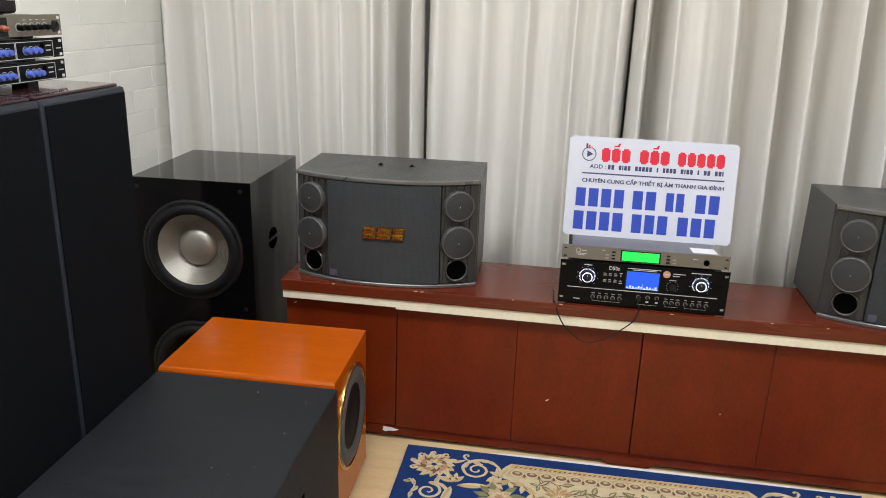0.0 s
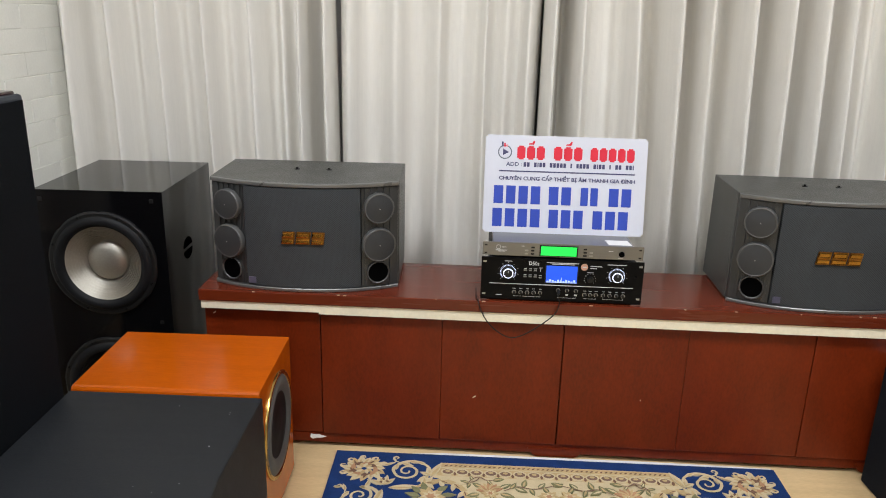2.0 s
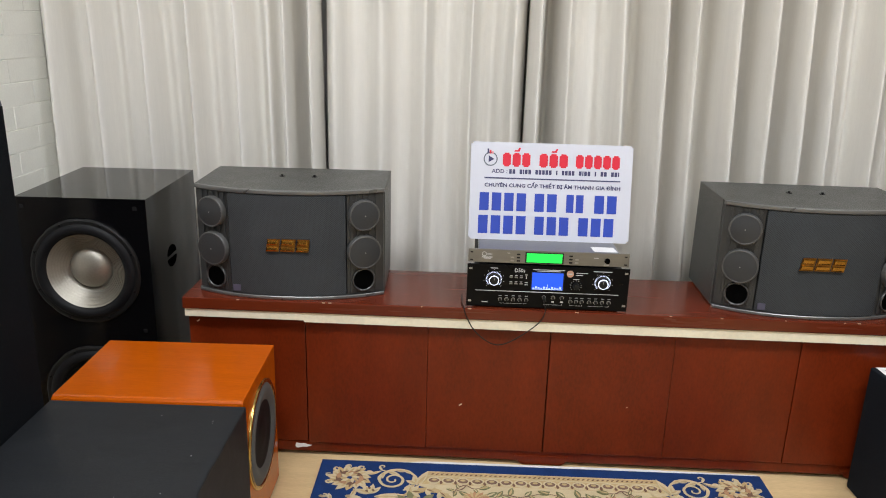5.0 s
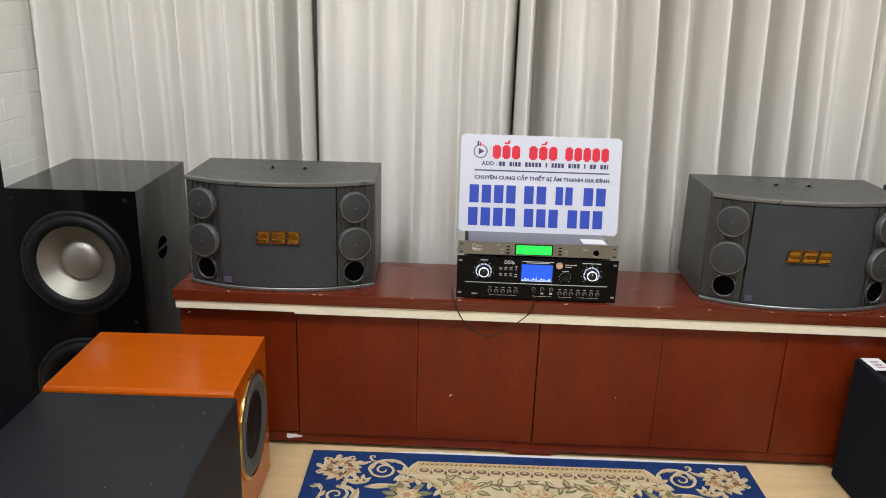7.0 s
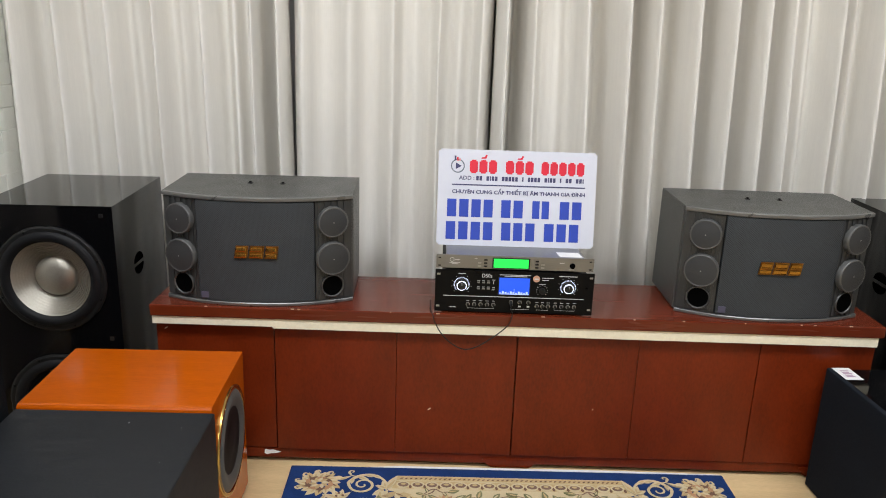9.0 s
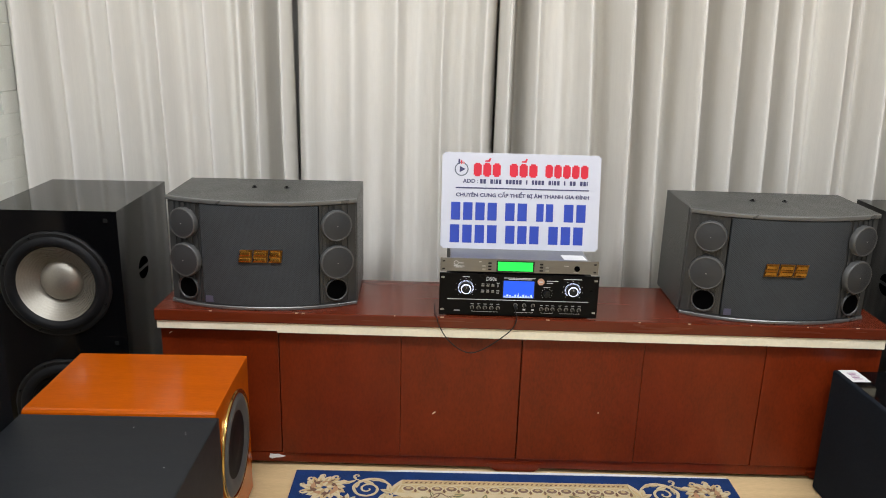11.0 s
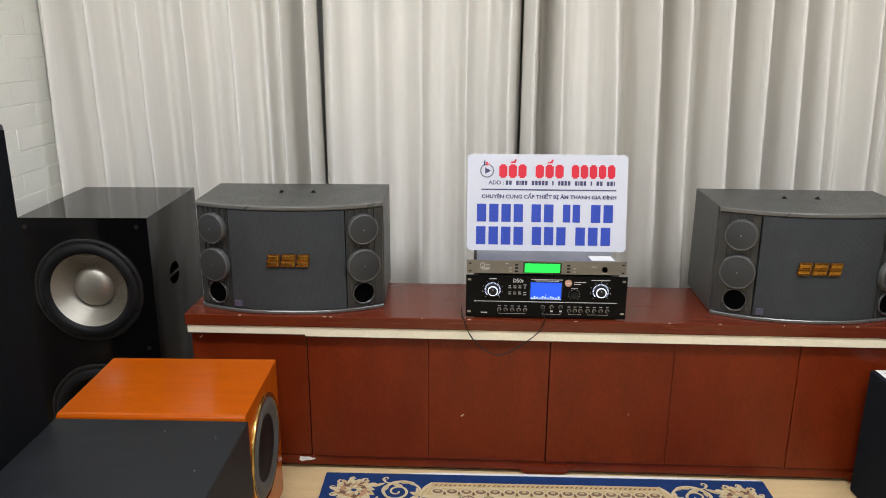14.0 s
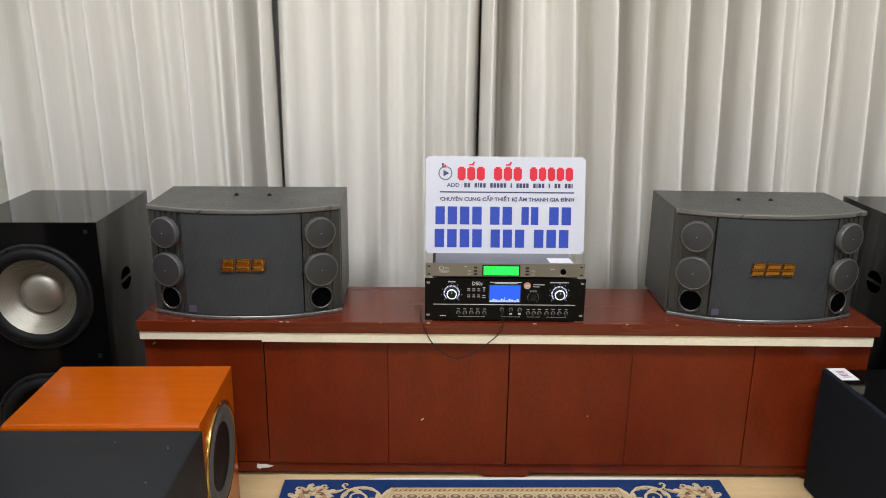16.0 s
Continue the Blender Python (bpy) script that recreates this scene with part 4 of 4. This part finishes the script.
def bars(y0, y1, widths, gap, x0, x1, mat, name):
    """A line of plain bars between x0 and x1 (fractions of the width); a space is a width of None."""
    total = sum(1.0 if q is None else q for q in widths) + gap * len(widths)
    unit = (x1 - x0) / total
    x = x0
    for q in widths:
        if q is not None:
            b2 = box(sx(x), sx(x + q * unit), -0.0007, 0.001, SH * (1 - y1), SH * (1 - y0))
            part(name, b2, mat, board)
        x += ((1.0 if q is None else q) + gap) * unit


# emblem: a ring with a triangle and three small bars
em = pose(sx(0.122), 0, SH * 0.827)
part("emblem_ring", lathe([(0.0215, 0), (0.0215, 0.0007), (0.0180, 0.0007), (0.0180, 0)], em, 36), SIGN_GREY, board)
bm = prism([(-0.006, -0.010), (0.012, 0.0), (-0.006, 0.010)], 0, 0.0007)
bmesh.ops.transform(bm, matrix=em @ pose(0, 0, 0, 90, 0, 0), verts=bm.verts)
part("emblem_triangle", bm, SIGN_NAVY, board)
for k, mt in enumerate((SIGN_NAVY, SIGN_RED, SIGN_PINK)):
    x = sx(0.122) - 0.008 + 0.007 * k
    part("emblem_bar", box(x - 0.0025, x + 0.0025, -0.0011, 0.001, SH * 0.827 + 0.016, SH * 0.827 + 0.031 - 0.004 * k), mt, board)


def block_word(x0, x1, y0, y1, count, mat):
    """A brand word as a row of plain blocks with rounded ends."""
    step = (x1 - x0) / count
    for k in range(count):
        b2 = box(sx(x0 + k * step), sx(x0 + (k + 0.84) * step), -0.0007, 0.001, SH * (1 - y1), SH * (1 - y0))
        bmesh.ops.bevel(b2, geom=[e for e in b2.edges if abs(e.verts[0].co.y - e.verts[1].co.y) > 0.0005], offset=0.005, segments=3, affect="EDGES")
        part("brand_block", b2, mat, board)


block_word(0.198, 0.378, 0.105, 0.245, 3, SIGN_RED)
block_word(0.425, 0.610, 0.105, 0.245, 3, SIGN_RED)
block_word(0.650, 0.930, 0.105, 0.245, 5, SIGN_RED)
for p in (0.285, 0.515):
    bm = prism([(-0.009, 0.002), (0.007, 0.002), (0.011, 0.013), (0.006, 0.014), (0.002, 0.007), (-0.007, 0.006)], 0, 0.0007)
    bmesh.ops.transform(bm, matrix=pose(sx(p), 0, SH * 0.902, 90, 0, 0), verts=bm.verts)
    part("brand_accent", bm, SIGN_RED, board)
lettering("ADD :", 0.048, 0.0125, SIGN_NAVY, board, pose(sx(0.180), 0, SH * 0.706), bold=0.02)
bars(0.272, 0.318, (0.9, 0.9, None, 0.9, 0.4, 0.9, 0.9, None, 0.9, 0.9, 0.9, 0.9, 0.9, None, 0.5, None, 0.8, 0.9, 0.9, 0.9, None, 0.9, 0.4, 0.9, 0.9, None, 0.5, None, 0.9, 0.9, None, 0.9, 0.9, 0.4), 0.28, 0.240, 0.925, SIGN_NAVY, "address_bar")
part("rule", box(sx(0.088), sx(0.930), -0.0007, 0.001, SH * 0.628, SH * 0.641), SIGN_NAVY, board)
lettering("CHUYÊN CUNG CẤP THIẾT BỊ ÂM THANH GIA ĐÌNH", SW * 0.842, 0.0215, SIGN_NAVY, board, pose(sx(0.511), 0, SH * 0.568), depth=0.0007, bold=0.030)
for top, low, groups in ((0.515, 0.700, ((0.062, 0.362, 4), (0.405, 0.553, 2), (0.602, 0.715, 2), (0.777, 0.925, 2))),
                         (0.750, 0.938, ((0.058, 0.365, 4), (0.410, 0.632, 3), (0.683, 0.912, 3)))):
    for x0, x1, count in groups:
        bars(top, low, (0.76,) * count, 0.24, x0, x1 + 0.008, SIGN_BLUE, "number_bar")

# ---- carpet ----
RUG_W, RUG_L = 1.307, 1.86
rug = thing("carpet", pose(-0.277, 1.992, 0, 0, 0, 0.65) @ Matrix.Diagonal((1.0635, 1.0635, 1, 1)), "royal blue carpet with cream field and gold scrolls", "carpet")
part("ground", box(0, RUG_W, -RUG_L, 0, -0.0038, 0.008, 0.003), RUG_BLUE, rug)
LIFT = [0.0083]


def flat(points, mat, name, label=""):
    """A thin raised figure of the weave; points are (along the edge, down from it)."""
    LIFT[0] += 0.000008
    pts = [(x, -y) for x, y in points]
    return part(name, prism(pts, 0.0078, LIFT[0]), mat, rug, label)


def ribbon(ctrl, widths, mat, name):
    """A strip that follows a curve, with a width that swells and tapers."""
    LIFT[0] += 0.000008
    path = smooth_path([(x, -y, 0) for x, y in ctrl], 7)
    bm = bmesh.new()
    rows = []
    for i, p in enumerate(path):
        t = (path[min(i + 1, len(path) - 1)] - path[max(i - 1, 0)]).normalized()
        s = Vector((-t.y, t.x, 0))
        u = i / (len(path) - 1) * (len(widths) - 1)
        k = min(int(u), len(widths) - 2)
        wd = (widths[k] + (widths[k + 1] - widths[k]) * (u - k)) / 2
        up = Vector((0, 0, LIFT[0]))
        rows.append((bm.verts.new(p + s * wd + up), bm.verts.new(p - s * wd + up)))
    for a, b in zip(rows, rows[1:]):
        bm.faces.new((a[0], b[0], b[1], a[1]))
    bmesh.ops.recalc_face_normals(bm, faces=bm.faces)
    if bm.faces and sum(f.normal.z for f in bm.faces) < 0:
        bmesh.ops.reverse_faces(bm, faces=bm.faces)
    return part(name, bm, mat, rug)


def leaf_pts(x, y, angle, length, width, n=7):
    a = math.radians(angle)
    ca, sa = math.cos(a), math.sin(a)
    out = []
    for s in (1, -1):
        rngk = range(n + 1) if s > 0 else range(n - 1, 0, -1)
        for k in rngk:
            t = k / n
            px, py = t * length, s * width / 2 * math.sin(math.pi * t ** 0.8)
            out.append((x + ca * px - sa * py, y + sa * px + ca * py))
    return out


def mirror(points, flip):
    return [(RUG_W - x, y) for x, y in points][::-1] if flip else points


def rug_leaf(x, y, angle, length, width, mat, flip, name="leaf"):
    flat(mirror(leaf_pts(x, y, angle, length, width), flip), mat, name)


def curl(cx, cy, r, start, turns, flip, tail, wd=0.011):
    """A spiral scroll with a tail that swings out."""
    pts = []
    for k in range(12, -1, -1):
        t = k / 12
        a = math.radians(start) + turns * 2 * math.pi * (1 - t)
        pts.append((cx + r * (0.12 + 0.88 * t) * math.cos(a), cy + r * (0.12 + 0.88 * t) * math.sin(a)))
    pts = list(tail) + pts
    if flip:
        pts = [(RUG_W - x, y) for x, y in pts]
    ribbon(pts, (wd * 0.5, wd * 1.5, wd, wd, wd * 0.8, wd * 0.7, wd * 0.6), RUG_CREAM, "scroll")


def bloom(cx, cy, r, flip, petals, outer, inner, heart):
    for k in range(petals):
        rug_leaf(cx, cy, 360 * k / petals + 8 * math.sin(k * 2.3), r * (1.0 + 0.16 * math.sin(k * 1.9)), r * 0.52, outer, flip, "petal")
    for k in range(petals - 2):
        rug_leaf(cx, cy, 360 * k / (petals - 2) + 17, r * 0.66, r * 0.30, inner, flip, "petal")
    for k in range(6):
        rug_leaf(cx, cy, 60 * k, r * 0.36, r * 0.24, heart, flip, "petal")


# cream field with stepped corners, and its plaited edge band
flat([(0.319, 0.044), (0.988, 0.044), (0.996, 0.080), (1.012, 0.118), (0.968, 0.132), (0.925, 0.165), (0.905, 0.215), (0.925, 0.270), (1.000, 0.330), (1.090, 0.370), (1.215, 0.420), (1.215, 1.53), (1.150, 1.55),
      (0.985, 1.78), (0.322, 1.78), (0.157, 1.55), (0.092, 1.53), (0.092, 0.420), (0.217, 0.370), (0.307, 0.330), (0.382, 0.270), (0.402, 0.215), (0.382, 0.165), (0.339, 0.132), (0.295, 0.118), (0.311, 0.080)], RUG_CREAM, "field", "cream carpet field")
flat([(0.322, 0.046), (0.985, 0.046), (0.988, 0.066), (0.319, 0.066)], RUG_GOLD, "edge_band")
flat([(0.318, 0.070), (0.989, 0.070), (1.000, 0.109), (0.307, 0.109)], RUG_GOLD, "edge_band")
for k in range(46):
    rug_leaf(0.330 + 0.0142 * k, 0.0605, -40, 0.0125, 0.0052, RUG_BROWN, False, "plait")


def oval(x, y, rx, ry, mat):
    flat([(x + rx * math.cos(q), y + ry * math.sin(q)) for q in [2 * math.pi * j / 12 for j in range(12)]], mat, "oval")


for k in range(16):
    x = 0.3400 + 0.0418 * k
    oval(x, 0.088, 0.0205, 0.0165, RUG_CREAM)
    oval(x, 0.0885, 0.0155, 0.0112, RUG_MAUVE)
    oval(x, 0.0850, 0.0075, 0.0055, RUG_GOLD)
    oval(x + 0.0209, 0.098, 0.0042, 0.0085, RUG_BROWN)
    rug_leaf(x - 0.017, 0.1045, 4, 0.034, 0.006, RUG_CREAM, False, "plait")


def side_of(points, flip):
    return [(RUG_W - x, y) for x, y in points] if flip else points


for flip in (False, True):
    # corner flower: swirling cream petals round a brown heart
    for k in range(15):
        a = 24.0 * k
        bx, by = 0.096 + 0.030 * math.cos(math.radians(a)), 0.092 + 0.026 * math.sin(math.radians(a))
        rug_leaf(bx, by, a + 34, 0.040 + 0.006 * math.sin(k * 2.1), 0.021, RUG_CREAM if k % 3 else RUG_GOLD, flip, "petal")
        rug_leaf(bx, by, a + 30, 0.026, 0.007, RUG_GOLD if k % 3 else RUG_BROWN, flip, "petal")
    for k in range(9):
        a = 40.0 * k + 12
        bx, by = 0.096 + 0.033 * math.cos(math.radians(a)), 0.094 + 0.026 * math.sin(math.radians(a))
        rug_leaf(bx, by, a + 100, 0.030, 0.015, RUG_BROWN if k % 2 else RUG_PINK, flip, "petal")
    for k in range(10):
        a = 36.0 * k
        rug_leaf(0.096 + 0.008 * math.cos(math.radians(a)), 0.092 + 0.007 * math.sin(math.radians(a)), a + 40, 0.024, 0.012, RUG_CREAM if k % 2 else RUG_GOLD, flip, "petal")
    for a0 in (150, 185, 220, 255, 290, 325):
        a = math.radians(a0)
        bx, by = 0.096 + 0.052 * math.cos(a), 0.092 + 0.046 * math.sin(a)
        tip = [(bx, by), (bx + 0.014 * math.cos(a), by + 0.014 * math.sin(a)), (bx + 0.021 * math.cos(a + 0.5), by + 0.021 * math.sin(a + 0.5)), (bx + 0.015 * math.cos(a + 1.1), by + 0.015 * math.sin(a + 1.1))]
        ribbon(side_of(tip, flip), (0.011, 0.008, 0.005, 0.003), RUG_CREAM, "tendril")
    # two spiral scrolls with leafy arms
    curl(0.222, 0.096, 0.040, 180, -1.55, flip, [(0.292, 0.120), (0.286, 0.076), (0.250, 0.046), (0.210, 0.052), (0.186, 0.076)], 0.0085)
    curl(0.187, 0.032, 0.011, 120, 0.9, flip, [(0.205, 0.056), (0.186, 0.050)], 0.006)
    curl(0.100, 0.221, 0.038, -90, 1.55, flip, [(0.120, 0.300), (0.150, 0.262), (0.152, 0.214), (0.130, 0.186)], 0.0085)
    curl(0.037, 0.180, 0.011, 150, -0.9, flip, [(0.058, 0.212), (0.056, 0.190)], 0.006)
    for lx, ly, an, ln, wd in ((0.205, 0.056, 20, 0.036, 0.014), (0.226, 0.046, 8, 0.034, 0.013), (0.192, 0.060, 95, 0.032, 0.012), (0.250, 0.045, 30, 0.032, 0.013), (0.292, 0.112, 250, 0.040, 0.018),
                               (0.292, 0.112, 205, 0.036, 0.016), (0.292, 0.115, 292, 0.075, 0.022), (0.286, 0.118, 140, 0.042, 0.020), (0.275, 0.160, 265, 0.046, 0.020), (0.150, 0.073, -30, 0.040, 0.010),
                               (0.164, 0.166, 238, 0.050, 0.020), (0.164, 0.166, 275, 0.046, 0.018), (0.164, 0.166, 200, 0.055, 0.020), (0.164, 0.166, 310, 0.042, 0.016), (0.120, 0.150, 100, 0.042, 0.014),
                               (0.176, 0.180, -8, 0.098, 0.022), (0.160, 0.188, 100, 0.105, 0.024), (0.058, 0.200, 250, 0.030, 0.012), (0.070, 0.205, 120, 0.036, 0.014), (0.056, 0.230, 95, 0.034, 0.013)):
        rug_leaf(lx, ly, an, ln, wd, RUG_CREAM, flip)
        rug_leaf(lx, ly, an + 5, ln * 0.72, wd * 0.42, RUG_GOLD, flip)
    for lx, ly in ((0.150, 0.150), (0.168, 0.146), (0.156, 0.136)):
        rug_leaf(lx, ly, 60, 0.012, 0.008, RUG_BROWN, flip)
    # acanthus arm that parts the blue corner from the field
    arm = [(0.250, 0.180), (0.280, 0.150), (0.320, 0.136), (0.360, 0.148), (0.390, 0.182), (0.400, 0.230), (0.385, 0.280)]
    ribbon(side_of(arm, flip), (0.006, 0.014, 0.018, 0.018, 0.016, 0.012), RUG_GOLD, "scroll")
    for k, (lx, ly) in enumerate(arm[1:]):
        for off, mat in ((-35, RUG_CREAM), (70, RUG_CREAM), (20, RUG_GOLD)):
            rug_leaf(lx, ly, -25 + 26 * k + off, 0.036, 0.015, mat, flip)
        rug_leaf(lx, ly, 0 + 26 * k, 0.026, 0.004, RUG_BROWN, flip)
    # full rose among green leaves
    for an in (150, 180, 210, 240, 120, 90, -20, 20, 50, -60):
        rug_leaf(0.297 + 0.030 * math.cos(math.radians(an)), 0.212 + 0.026 * math.sin(math.radians(an)), an + 15, 0.044, 0.020, RUG_GREEN, flip)
    bloom(0.297, 0.212, 0.042, flip, 11, RUG_GOLD, RUG_CREAM, RUG_PINK)
    # sprays of leaves and open flowers on the field
    for stem in ([(0.395, 0.150), (0.412, 0.122), (0.432, 0.112), (0.452, 0.126), (0.470, 0.124)], [(0.500, 0.172), (0.540, 0.150), (0.585, 0.158), (0.640, 0.140)], [(0.432, 0.112), (0.424, 0.128), (0.405, 0.140)]):
        ribbon(side_of(stem, flip), (0.003, 0.0045, 0.003), RUG_MAUVE, "stem")
    for lx, ly, an, ln, g in ((0.402, 0.140, 200, 0.026, 0), (0.412, 0.126, 250, 0.022, 1), (0.470, 0.124, -15, 0.034, 0), (0.455, 0.126, 60, 0.024, 1), (0.405, 0.142, 110, 0.024, 0), (0.520, 0.160, -60, 0.034, 0),
                              (0.532, 0.155, 30, 0.040, 1), (0.555, 0.150, -75, 0.038, 0), (0.575, 0.156, 70, 0.032, 0), (0.598, 0.152, -50, 0.034, 1), (0.612, 0.148, 60, 0.032, 0), (0.640, 0.140, -25, 0.034, 0),
                              (0.432, 0.190, 160, 0.040, 0), (0.440, 0.160, 215, 0.034, 0), (0.490, 0.160, -35, 0.038, 1), (0.490, 0.185, 20, 0.042, 0), (0.465, 0.200, 80, 0.036, 1), (0.430, 0.205, 120, 0.030, 0)):
        rug_leaf(lx, ly, an, ln, ln * 0.46, RUG_GREEN, flip)
        rug_leaf(lx, ly, an, ln * 0.8, ln * 0.18, RUG_CREAM if g else RUG_GOLD, flip)
    for k in range(9):
        rug_leaf(0.462, 0.176, 185 + 19.0 * k, 0.040, 0.014, RUG_GOLD if k % 2 else RUG_PINK, flip, "petal")
    bloom(0.462, 0.186, 0.024, flip, 8, RUG_GOLD, RUG_CREAM, RUG_PINK)
    bloom(0.625, 0.190, 0.028, flip, 8, RUG_GOLD, RUG_CREAM, RUG_PINK)
for k in range(90):
    x, y = rng.uniform(0.42, 0.89), rng.uniform(0.21, 0.42)
    rug_leaf(x, y, rng.uniform(0, 360), 0.028, 0.012, (RUG_GREEN, RUG_GOLD, RUG_PINK)[k % 3], False)
part("backing_edge", prism([(0.16, -0.002), (0.30, -0.002), (RUG_W - 0.004, -0.002), (RUG_W - 0.004, 0.009), (0.95, 0.017), (0.32, 0.015)], -0.0038, 0.0035), PAPER, rug, "pale backing showing along the edge")

# ---- the bricks of the side wall ----
COURSE, LENGTH = 0.0785, 0.270
brick_meshes = []
for k in range(4):
    r2 = random.Random(k)
    bm = box(-0.011, 0.0, 0.0005, LENGTH - 0.0005, 0.0007, COURSE - 0.0007, 0.0018, 1)
    for v in bm.verts:
        v.co += Vector((r2.uniform(-0.0016, 0.0016), r2.uniform(-0.001, 0.001), r2.uniform(-0.0008, 0.0008)))
    me = bpy.data.meshes.new("brick")
    bm.to_mesh(me)
    bm.free()
    me.materials.append(BRICK_PAINT)
    brick_meshes.append(me)
r3 = random.Random(11)
for row in range(16):
    z = 0.4898 + row * COURSE
    for col in range(7):
        y = BACK_Y - 0.02 - (col + 1) * LENGTH - (row % 2) * LENGTH / 2 + LENGTH / 2
        if y + LENGTH > BACK_Y:
            continue
        b = new("brick", brick_meshes[r3.randrange(4)])
        b.matrix_world = pose(WALL_X, y, z)
        b.parent = WALL_LEFT
